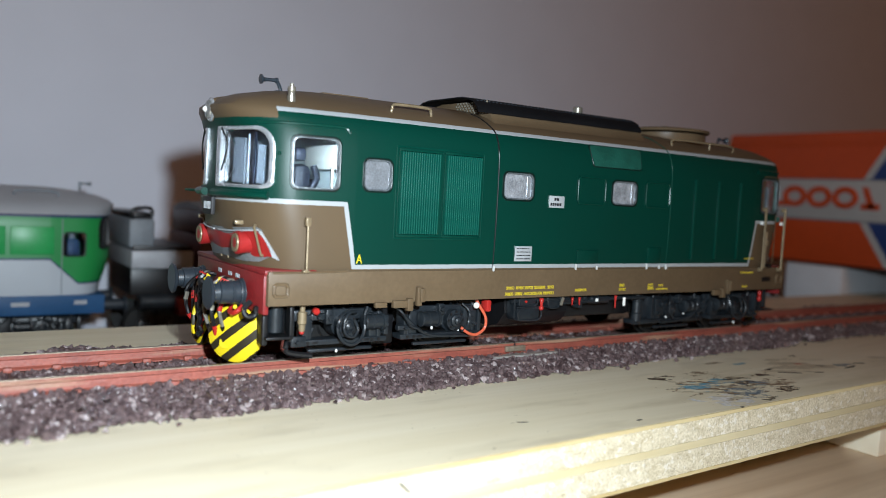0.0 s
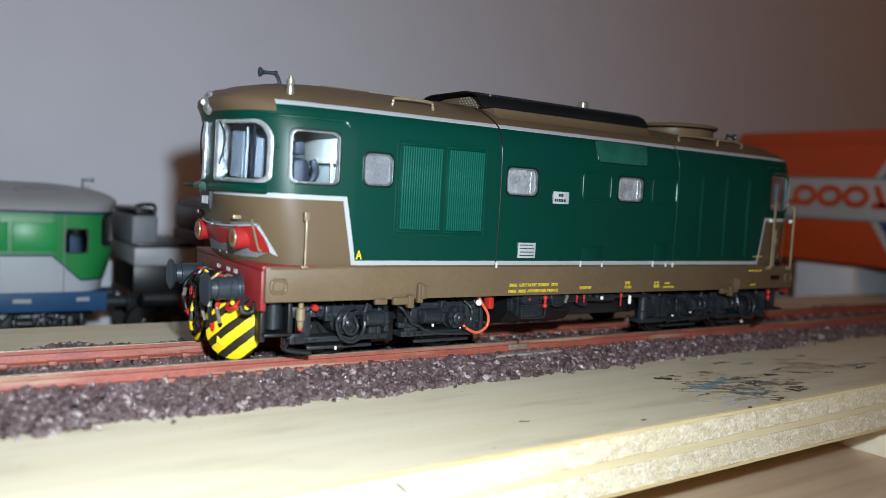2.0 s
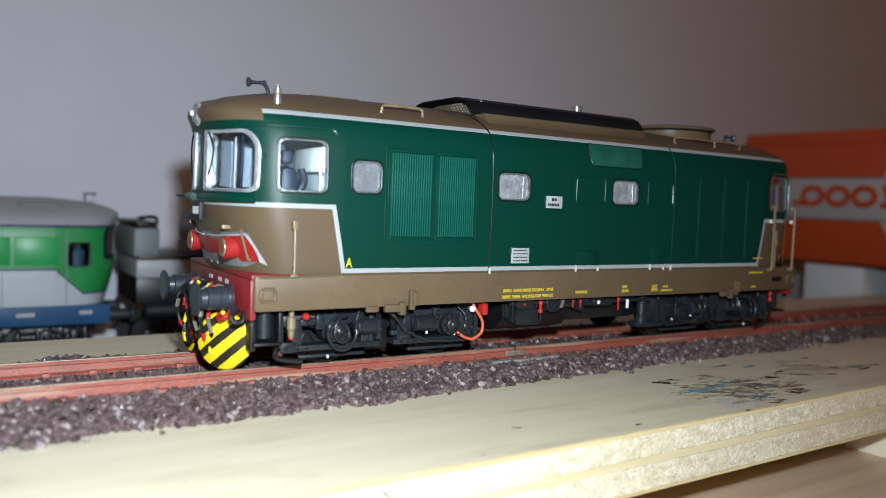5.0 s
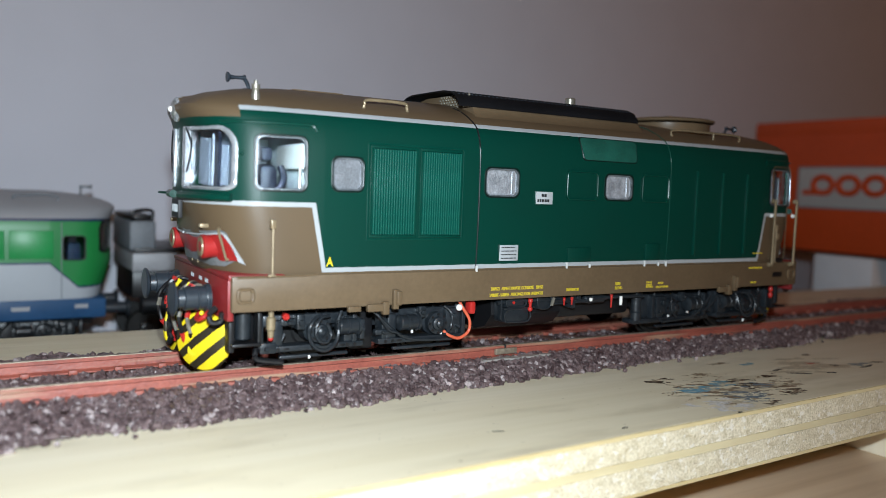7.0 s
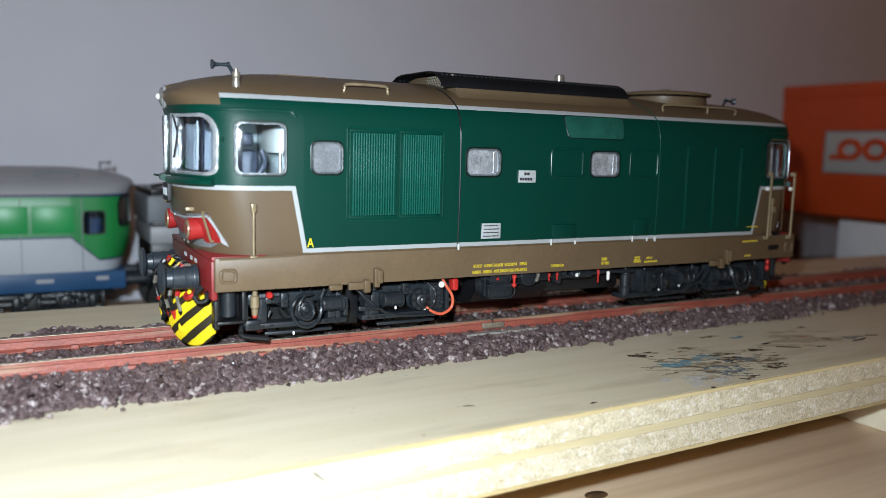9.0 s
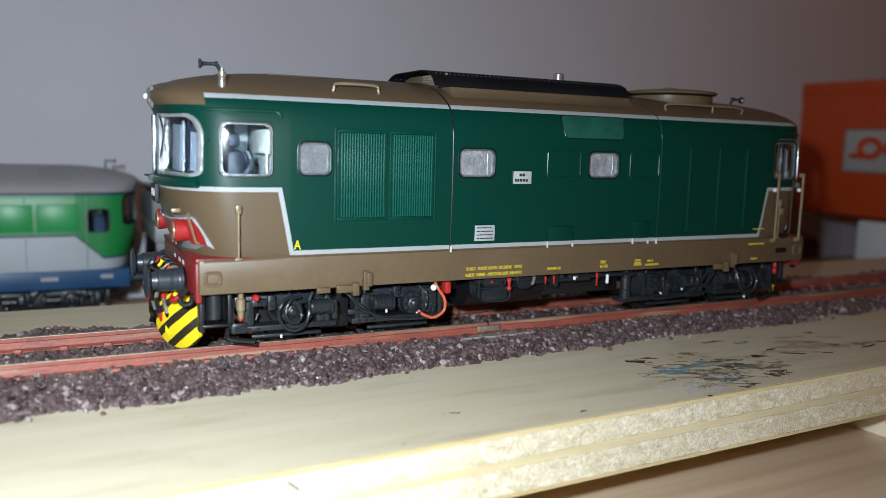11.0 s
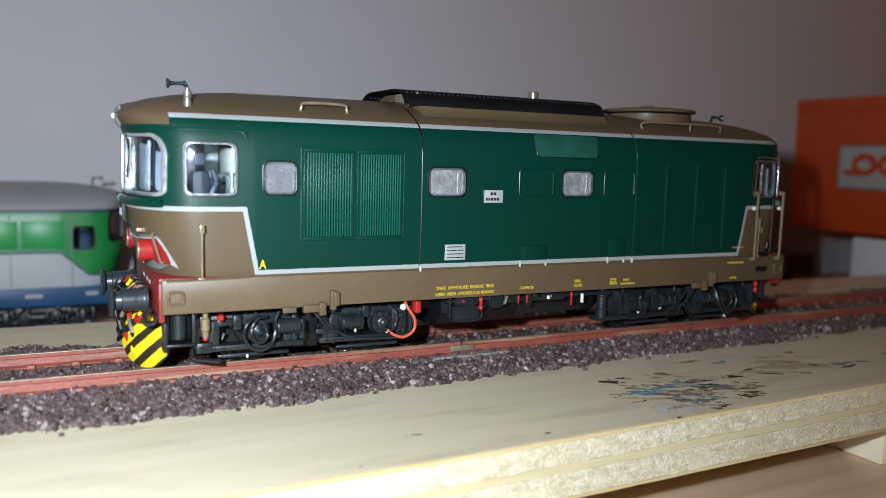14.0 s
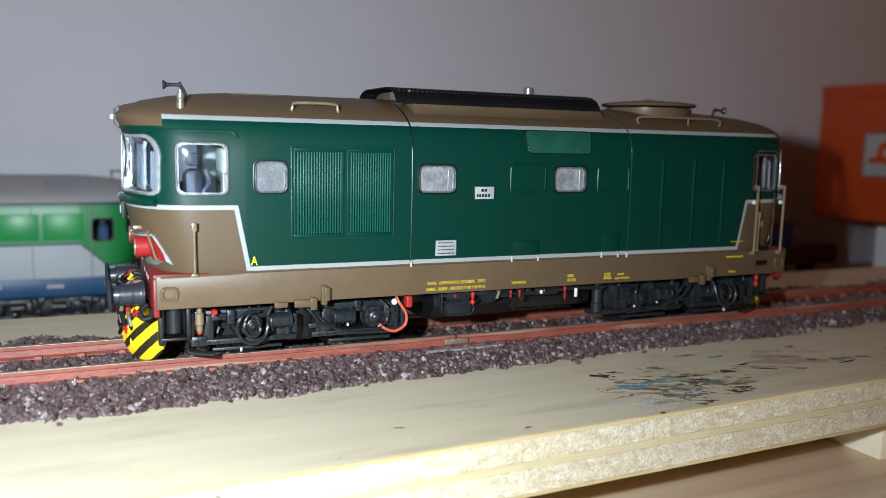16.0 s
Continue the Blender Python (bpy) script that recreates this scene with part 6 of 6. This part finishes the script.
def green_loco(end_x):
    loco = thing("rear_locomotive", (6.06, 0, 0), "bright green, white and blue model diesel locomotive", "locomotive")
    wins = [rr(LENGTH - 1.10, LENGTH - 0.55, 2.36, 2.98, 0.09)] + [rr(a, a + 0.52, 2.40, 2.90, 0.10) for a in (7.12, 5.6, 3.2)] + [rr(0.55, 1.10, 2.36, 2.98, 0.09)]
    cuts = [Mesh().prism(o, "y", -2, -1.2) for o in wins]
    for rear in (False, True):
        for side in (-1, 1):
            cuts.append(patch(SHIELD, side, rear, -0.2, 0.12, direct))
    part("body_shell", shell("rear_body_shell", cuts, pale_livery()), None, loco, "green and white painted body with grey roof")
    for o in wins:
        w = part("side_window", patch(o, -1, False, -0.05, -0.03, by_x), M_GLASS, loco)
        part("window_frame", loop_frame(o, -1, False, 0.03, -0.03, 0.01, by_x), M_BLACK, w)
    for rear in (False, True):
        for side in (-1, 1):
            w = part("windscreen", patch(SHIELD, side, rear, -0.07, -0.05, direct), M_GLASS, loco)
            part("windscreen_frame", loop_frame(SHIELD, side, rear, 0.05, -0.03, 0.02, direct), M_BLACK, w)
    part("underframe", Mesh().box(0.1, LENGTH - 0.1, -1.56, 1.56, 0.92, 1.40, 0.02), M_BLUE, loco, "dark blue side sill")
    marks = Mesh()
    for x0, x1, z in ((8.6, 8.85, 1.22), (8.0, 8.3, 1.15), (9.9, 10.3, 1.2), (7.4, 7.6, 1.25), (11.3, 11.6, 1.22)):
        marks.box(x0, x1, -1.567, -1.555, z - 0.05, z + 0.05)
    part("pale_marks", marks, M_GREYROOF, loco)
    part("cab_interior", Mesh().box(1.3, LENGTH - 1.3, -1.2, 1.2, 1.5, 3.4, 0.05), M_BLACK, loco)
    part("cab_seat", Mesh().box(LENGTH - 0.95, LENGTH - 0.62, -1.1, -0.7, 2.0, 2.78, 0.08), M_BLUE, loco)
    part("cab_seat_top", Mesh().ball((LENGTH - 0.82, -0.95, 2.84), 0.10, 8), M_GREYROOF, loco)
    # raised panels in the green band and the roof hatches
    for x0 in (7.76, 8.80, 9.86):
        part("body_panel", Mesh().box(x0, x0 + 0.96, -1.575, -1.54, 2.42, 3.10, 0.015), M_PANEL_GREEN, loco)
    for x0 in (5.55, 6.70):
        part("body_panel", Mesh().box(x0, x0 + 1.0, -1.56, -1.50, 3.05, 3.5, 0.02), M_PANEL_GREEN, loco)
    for x in (7.6, 9.6, 11.0):
        part("panel_seam", Mesh().box(x - 0.01, x + 0.01, -1.565, -1.54, 1.42, 3.3), M_FLATGREY, loco)
    part("roof_hood", Mesh().prism([(-0.95, 3.8), (-0.85, 4.15), (-0.6, 4.25), (0.6, 4.25), (0.85, 4.15), (0.95, 3.8)], "x", 3.2, 7.76), M_GREYROOF, loco, "grey roof hood")
    part("roof_handle", Mesh().tube([(10.0, -1.0, 3.8), (10.05, -1.0, 3.95), (10.9, -1.0, 3.95), (10.95, -1.0, 3.8)], 0.03, 6), M_FLATGREY, loco)
    h = part("horn", Mesh().lathe((11.55, -0.3, 4.18), (11.85, -0.3, 4.18), [(0, 0.04), (0.6, 0.03), (1, 0.07)], 10), M_FLATGREY, loco)
    part("horn_stand", Mesh().cyl((11.58, -0.3, 3.9), (11.58, -0.3, 4.18), 0.03, 8), M_FLATGREY, h)
    bogie(loco, 0.50, False)
    bogie(loco, 7.98, True)
    part("chassis", Mesh().box(0.3, LENGTH - 0.3, -0.75, 0.75, 0.62, 0.93, 0.03), M_BLACK, loco)
    for x0 in (4.6, 5.6, 6.6):
        part("tank", Mesh().box(x0, x0 + 0.85, -1.2, 1.2, 0.35, 0.92, 0.06), M_BLACK, loco)
    for side in (-1, 1):
        for rear in (False, True):
            fx = (lambda v: LENGTH - v) if rear else (lambda v: v)
            b = part("buffer", Mesh().cyl((fx(0.1), side * 0.875, 1.045), (fx(-0.5), side * 0.875, 1.045), 0.15, 16, 0.02), M_BUFFER, loco)
            part("buffer_head", Mesh().cyl((fx(-0.5), side * 0.875, 1.045), (fx(-0.57), side * 0.875, 1.045), 0.24, 20, 0.02), M_BUFFER, b)
    loco.location = Vector(loco.location) + Vector(((end_x - LENGTH) * S, 11.35 * S, -1.86 * S))


M_PANEL_GREEN = mat("bright_green_paint", (0.016, 0.30, 0.075), 0.38, var=0.1)


def simple_wheels(parent, xs, yc, z0, r=0.46):
    for x in xs:
        for s in (-1, 1):
            w = part("wheel", Mesh().lathe((x, yc + s * 0.70, z0 + r), (x, yc + s * 0.82, z0 + r), [(0, r + 0.03), (0.25, r), (1, r - 0.02)], 28), M_WHEEL, parent)
            part("axle_box", Mesh().box(x - 0.14, x + 0.14, yc + s * 1.0 - 0.1, yc + s * 1.0 + 0.1, z0 + r - 0.14, z0 + r + 0.14, 0.03), M_BOGIE, w)


def grey_wagon(x0, x1):
    """A low grey wagon with an upright end wall."""
    z0, yc = -1.86, 11.35
    w = thing("grey_flat_wagon", ((x0 + x1) / 2, yc, z0), "low grey flat wagon with upright end housing", "wagon")
    part("deck", Mesh().box(x0, x1, yc - 1.45, yc + 1.45, 0.18, 0.66, 0.04), M_GREYROOF, w, "light grey deck")
    part("deck_rim", Mesh().box(x0 + 0.05, x1 - 0.05, yc - 1.40, yc + 1.40, 0.664, 0.78, 0.03), M_BLACK, w)
    part("end_housing", Mesh().box(x0 - 0.05, x0 + 0.62, yc - 1.3, yc + 1.3, 0.70, 1.50, 0.10), M_FLATGREY, w, "grey upright housing")
    part("housing_rail", Mesh().tube([(x0 + 0.05, yc - 1.25, 1.48), (x0 + 0.05, yc - 1.25, 1.72), (x0 + 0.5, yc - 1.25, 1.76), (x0 + 0.52, yc - 1.25, 1.5)], 0.05, 6), M_BLACK, w)
    part("housing_top", Mesh().box(x0 - 0.02, x0 + 0.55, yc - 1.2, yc + 1.2, 1.50, 1.66, 0.06), M_BLACK, w)
    part("frame", Mesh().box(x0 + 0.05, x1 - 0.05, yc - 1.2, yc + 1.2, -0.55, 0.18, 0.03), M_BLACK, w)
    part("tank", Mesh().cyl((x0 + 0.3, yc - 1.0, -0.75), (x1 - 0.2, yc - 1.0, -0.75), 0.26, 16, 0.03), M_BOGIE, w)
    simple_wheels(w, (x0 + 0.45, x1 - 0.4), yc, z0)


def maroon_loco(x0, x1):
    z0, yc = -1.86, 11.35
    w = thing("electric_locomotive", ((x0 + x1) / 2, yc, z0), "maroon-brown model electric locomotive with red pantograph", "locomotive")
    y0, y1 = yc - 1.5, yc + 1.5
    part("lower_body", Mesh().box(x0, x1, y0, y1, -0.78, 1.05, 0.06), M_CASTANO, w, "red-brown panelled lower side")
    part("upper_body", Mesh().box(x0 + 0.03, x1 - 0.03, y0 + 0.02, y1 - 0.02, 1.055, 1.74, 0.08), M_CASTANO_DARK, w, "dark maroon upper band")
    part("roof", Mesh().prism([(y0 + 0.05, 1.74), (y0 + 0.5, 1.88), (yc, 1.96), (y1 - 0.5, 1.88), (y1 - 0.05, 1.74)], "x", x0 + 0.05, x1 - 0.05), M_FLATGREY, w, "grey roof")
    for k in range(9):
        x = x0 + 0.5 + k * (x1 - x0 - 1.0) / 8
        part("side_rib", Mesh().box(x - 0.025, x + 0.025, y0 - 0.02, y0 + 0.01, -0.6, 1.0, 0.008), M_CASTANO, w)
    part("corner_post", Mesh().box(x0 - 0.01, x0 + 0.16, y0 - 0.025, y0 + 0.02, 1.0, 1.72, 0.02), M_CASTANO, w)
    part("door_handle", Mesh().ball((x0 + 0.42, y0 - 0.03, -0.12), 0.06, 6), M_PLATE, w)
    part("sill", Mesh().box(x0 - 0.5, x1 + 0.5, y0 + 0.05, y1 - 0.05, -1.10, -0.785, 0.03), M_RED_DARK, w, "dark red underframe")
    steps = Mesh().box(x0 - 0.55, x0 + 0.1, y0 + 0.0, y0 + 0.5, -0.95, -0.62, 0.04)
    part("buffer_step", steps, M_RED_DARK, w)
    bars = Mesh()
    for k in range(9):
        bars.box(x0 + 0.9 + k * 0.19, x0 + 1.02 + k * 0.19, y0 + 0.03, y0 + 0.06, -1.0, -0.86)
    part("white_marks", bars, M_GREYROOF, w)
    part("running_gear", Mesh().box(x0 + 0.1, x1 - 0.1, yc - 1.15, yc + 1.15, -1.5, -1.1, 0.04), M_RED_DARK, w)
    simple_wheels(w, (x0 + 0.7, x0 + 2.3, x1 - 2.3, x1 - 0.7), yc, z0)
    p = part("pantograph", Mesh().box(x0 + 1.7, x0 + 4.4, yc - 0.75, yc + 0.75, 2.10, 2.22, 0.03), M_RED, w, "folded red pantograph")
    for y in (-0.6, 0.6):
        part("pantograph_arm", Mesh().tube([(x0 + 1.5, yc + y, 2.36), (x0 + 2.8, yc + y, 2.28), (x0 + 4.2, yc + y, 2.40)], 0.07, 6), M_RED, p)
    for x in (x0 + 2.0, x0 + 4.1):
        part("insulator", Mesh().lathe((x, yc - 0.6, 1.86), (x, yc - 0.6, 2.12), [(0, 0.10), (0.3, 0.16), (0.5, 0.10), (0.7, 0.16), (1, 0.10)], 12), M_CASTANO_DARK, p)
    part("roof_box", Mesh().box(x0 + 1.0, x0 + 1.7, yc - 0.7, yc + 0.3, 1.86, 2.06, 0.05), M_GREYROOF, w)


def flat_wagon(x0, x1):
    z0, yc = -1.86, 11.35
    w = thing("low_wagon", ((x0 + x1) / 2, yc, z0), "low dark red wagon carrying a blue box load", "wagon")
    part("deck", Mesh().box(x0, x1, yc - 1.5, yc + 1.5, -1.24, -0.45, 0.06), M_CASTANO_DARK, w, "dark red-brown wagon side")
    for k in range(8):
        x = x0 + 0.4 + k * (x1 - x0 - 0.8) / 7
        part("stanchion", Mesh().box(x - 0.05, x + 0.05, yc - 1.56, yc - 1.49, -1.2, -0.38, 0.015), M_CASTANO_DARK, w)
    simple_wheels(w, (x0 + 0.9, x1 - 0.9), yc, z0)
    c = thing("blue_container", (x0 + 2, yc, -0.45), "dark blue box standing on the low wagon", "container")
    part("container_body", Mesh().box(x0 - 0.2, x0 + 3.9, yc - 1.35, yc + 1.35, -0.45, 0.34, 0.05), M_CARD_BLUE, c)
    part("container_lid", Mesh().box(x0 - 0.25, x0 + 3.95, yc - 1.4, yc + 1.4, 0.344, 0.50, 0.04), M_CASTANO_DARK, c, "dark lid")


green_loco(0.43)
grey_wagon(0.98, 2.60)
maroon_loco(2.75, 11.9)
flat_wagon(21.0, 27.3)

# ---- boxes at the end of the board ----


def train_box():
    """A printed cardboard box; the face towards the track carries an orange field, a pale band and blue wedges."""
    fx, y0, y1, z0, z1 = 27.45, 1.5, 11.4, 0.62, 5.95
    b = thing("cardboard_box", (fx + 4, (y0 + y1) / 2, z0), "orange printed cardboard box with pale band and blue wedges", "box")
    part("carton", Mesh().box(fx, fx + 7, y0, y1, z0, z1, 0.05), M_CARD_ORANGE, b)
    part("lid_edge", Mesh().box(fx - 0.02, fx + 7.02, y0 - 0.02, y1 + 0.02, z1 - 0.55, z1 + 0.03, 0.04), M_CARD_ORANGE, b)
    zb, zt = 2.42, 4.02
    part("printed_band", Mesh().box(fx - 0.012, fx + 0.02, y0 + 0.05, 9.15, zb, zt, 0.004), M_CARD_WHITE, b, "grey-white printed band")
    rim = Mesh()
    rim.box(fx - 0.014, fx, y0 + 0.05, 9.17, zb - 0.06, zb, 0.003)
    rim.box(fx - 0.014, fx, y0 + 0.05, 9.17, zt, zt + 0.06, 0.003)
    rim.box(fx - 0.014, fx, 9.15, 9.21, zb - 0.06, zt + 0.06, 0.003)
    part("band_rim", rim, M_FLATGREY, b)
    for za, zc in ((zt + 0.06, z1 - 0.05), (zb - 0.06, z0 + 0.05)):
        ya, yb = 4.9, 3.8
        part("white_stripe", Mesh().prism([(ya + 0.28, za), (ya - 0.02, za), (yb - 0.02, zc), (yb + 0.28, zc)], "x", fx - 0.010, fx + 0.01), M_CARD_WHITE, b)
        part("blue_wedge", Mesh().prism([(ya - 0.02, za), (y0 + 0.06, za), (y0 + 0.06, zc), (yb - 0.02, zc)], "x", fx - 0.008, fx + 0.01), M_CARD_BLUE, b, "blue printed wedge")
    # rounded orange printed shapes along the band
    zc = (zb + zt) / 2 + 0.1
    for y in (8.05, 6.95, 5.85):
        ring = [(fx - 0.02, y + 0.42 * math.cos(t), zc + 0.33 * math.sin(t)) for t in [radians(20 * i) for i in range(19)]]
        part("printed_ring", Mesh().tube(ring, 0.13, 6), M_CARD_ORANGE, b, "orange printed ring shape")
    part("printed_bar", Mesh().box(fx - 0.03, fx, 8.2, 8.95, zc - 0.42, zc - 0.20, 0.01), M_CARD_ORANGE, b)
    part("printed_bar", Mesh().box(fx - 0.03, fx, 4.45, 5.2, zc - 0.45, zc - 0.2, 0.01), M_CARD_ORANGE, b)
    part("printed_bar", Mesh().prism([(4.6, zc - 0.4), (4.9, zc - 0.4), (5.2, zc + 0.45), (4.95, zc + 0.45)], "x", fx - 0.03, fx), M_CARD_ORANGE, b)
    block = thing("foam_block", (fx + 3, 4, TABLE), "white polystyrene block under the cardboard box", "foam block")
    part("block_body", Mesh().box(26.2, 34.0, 5.0, 7.4, TABLE, 0.58, 0.08), M_FOAM, block)
    part("dark_liner", Mesh().box(26.4, 34.2, 1.6, 9.6, 0.582, 0.618, 0.01), M_BLACK, block)
    part("block_leg", Mesh().box(30.0, 34.0, 7.5, 9.5, TABLE, 0.58, 0.08), M_FOAM, block)


train_box()

# ---- dried paint on the board ----


def film(m, seed, cx, cy, sx, sy, fx, fy, cut, lift, cell=0.02):
    """A thin paint film: the cells where a slanted noise field, thinning out from the middle, is high enough."""
    nx, ny = int(4.4 * sx / cell), int(4.4 * sy / cell)
    keep = {}
    for i in range(nx):
        for j in range(ny):
            x, y = cx + (i - nx / 2) * cell, cy + (j - ny / 2) * cell
            if not edge_y(x) + 0.05 < y < -1.75:
                continue
            u, v = x - 0.4 * y, y + 0.4 * x
            f = noise.noise((u * fx, v * fy, seed)) + 0.55 * noise.noise((u * fx * 3.1, v * fy * 2.7, seed + 5)) + 0.25 * noise.noise((u * 19, v * 31, seed + 9))
            if f - 0.75 * (((x - cx) / sx) ** 2 + ((y - cy) / sy) ** 2) > cut:
                keep[(i, j)] = 1
    ids = {}
    vs, fs = [], []
    for (i, j) in keep:
        f = []
        for a, b in ((i, j), (i + 1, j), (i + 1, j + 1), (i, j + 1)):
            if (a, b) not in ids:
                ids[(a, b)] = len(vs)
                wob = 0.006 * noise.noise((a * 0.9, b * 0.9, seed))
                vs.append((cx + (a - nx / 2) * cell + wob, cy + (b - ny / 2) * cell + wob, DECK + lift))
            f.append(ids[(a, b)])
        fs.append(tuple(f))
    m.add(vs, fs)


def paint_stains():
    t = thing("paint_stain", (8.2, -3.2, DECK), "dabs of dried brown, blue and white paint on the board", "paint stain")
    looks = {
        "paint_smear": ((0.52, 0.44, 0.31), "thin grey-brown paint smear", 1.2, 5.0, -0.04, 0.0025),
        "brown_paint": ((0.075, 0.046, 0.028), "dark brown paint dabs", 2.8, 8.5, -0.12, 0.0045),
        "umber_paint": ((0.26, 0.18, 0.11), "umber paint dabs", 2.8, 9.5, 0.02, 0.0035),
        "grey_blue_paint": ((0.18, 0.22, 0.25), "grey-blue paint streaks", 3.2, 10.0, -0.10, 0.0055),
        "blue_paint": ((0.15, 0.34, 0.44), "pale blue paint streaks", 3.4, 9.0, -0.12, 0.0065),
        "white_paint": ((0.66, 0.63, 0.60), "white paint streaks", 4.2, 12.0, -0.20, 0.0075),
        "red_paint": ((0.50, 0.12, 0.08), "small red paint dab", 2.6, 9.0, -0.25, 0.0045)}
    # each dab: middle x and y on the board, half-lengths along and across it
    dabs = {
        "paint_smear": ((7.6, -3.4, 1.3, 0.75), (13.6, -2.95, 0.75, 0.30), (10.6, -2.7, 1.6, 0.6)),
        "umber_paint": ((7.5, -3.3, 1.15, 0.85), (8.1, -2.47, 0.50, 0.20), (9.2, -1.95, 0.4, 0.16), (8.9, -3.5, 0.8, 0.5)),
        "brown_paint": ((7.75, -4.22, 0.34, 0.16), (7.2, -2.5, 0.42, 0.14), (8.75, -3.85, 0.42, 0.24), (9.25, -3.0, 0.40, 0.16), (8.4, -3.2, 0.45, 0.40), (11.35, -2.95, 0.22, 0.12), (11.7, -2.06, 0.24, 0.10)),
        "grey_blue_paint": ((7.7, -3.8, 0.62, 0.42), (8.5, -3.4, 0.5, 0.3), (11.8, -3.1, 0.45, 0.16)),
        "blue_paint": ((7.25, -3.2, 0.46, 0.32), (7.98, -3.05, 0.34, 0.22), (9.75, -2.22, 0.24, 0.13)),
        "white_paint": ((7.0, -4.0, 0.55, 0.34), (6.38, -3.83, 0.16, 0.16), (13.5, -3.6, 0.34, 0.20)),
        "red_paint": ((11.0, -2.65, 0.30, 0.10),)}
    for k, (name, places) in enumerate(dabs.items()):
        c, label, fx, fy, cut, lift = looks[name]
        m = Mesh()
        for j, (x, y, sx, sy) in enumerate(places):
            film(m, 3.1 + 9.3 * k + 2.7 * j, x, y, sx, sy, fx, fy, cut, lift + 0.0003 * j)
        tagged(part(name, m, dry_paint(name, c), t, label, smooth=False), kind="stuff")
    rng = random.Random(11)
    flecks = ((6.8, edge_y(6.8) + 0.03, 0.05, 0.03), (4.65, -4.2, 0.07, 0.02), (10.05, -3.1, 0.26, 0.025), (9.9, -2.75, 0.14, 0.03), (11.9, -3.25, 0.30, 0.03), (12.5, -3.1, 0.2, 0.03), (10.7, -3.3, 0.12, 0.025), (3.0, -3.6, 0.09, 0.015))
    for x, y, a, b in flecks:
        n = 12
        turn = rng.uniform(-0.5, 0.2)
        rim = []
        for i in range(n):
            k, w = rng.uniform(0.6, 1.15), 2 * math.pi * i / n
            u, v = a * k * math.cos(w), b * k * math.sin(w)
            rim.append((x + u * math.cos(turn) - v * math.sin(turn), y + u * math.sin(turn) + v * math.cos(turn)))
        part("dark_fleck", Mesh().prism(rim, "z", DECK + 0.001, DECK + 0.006), M_INK, t)


paint_stains()
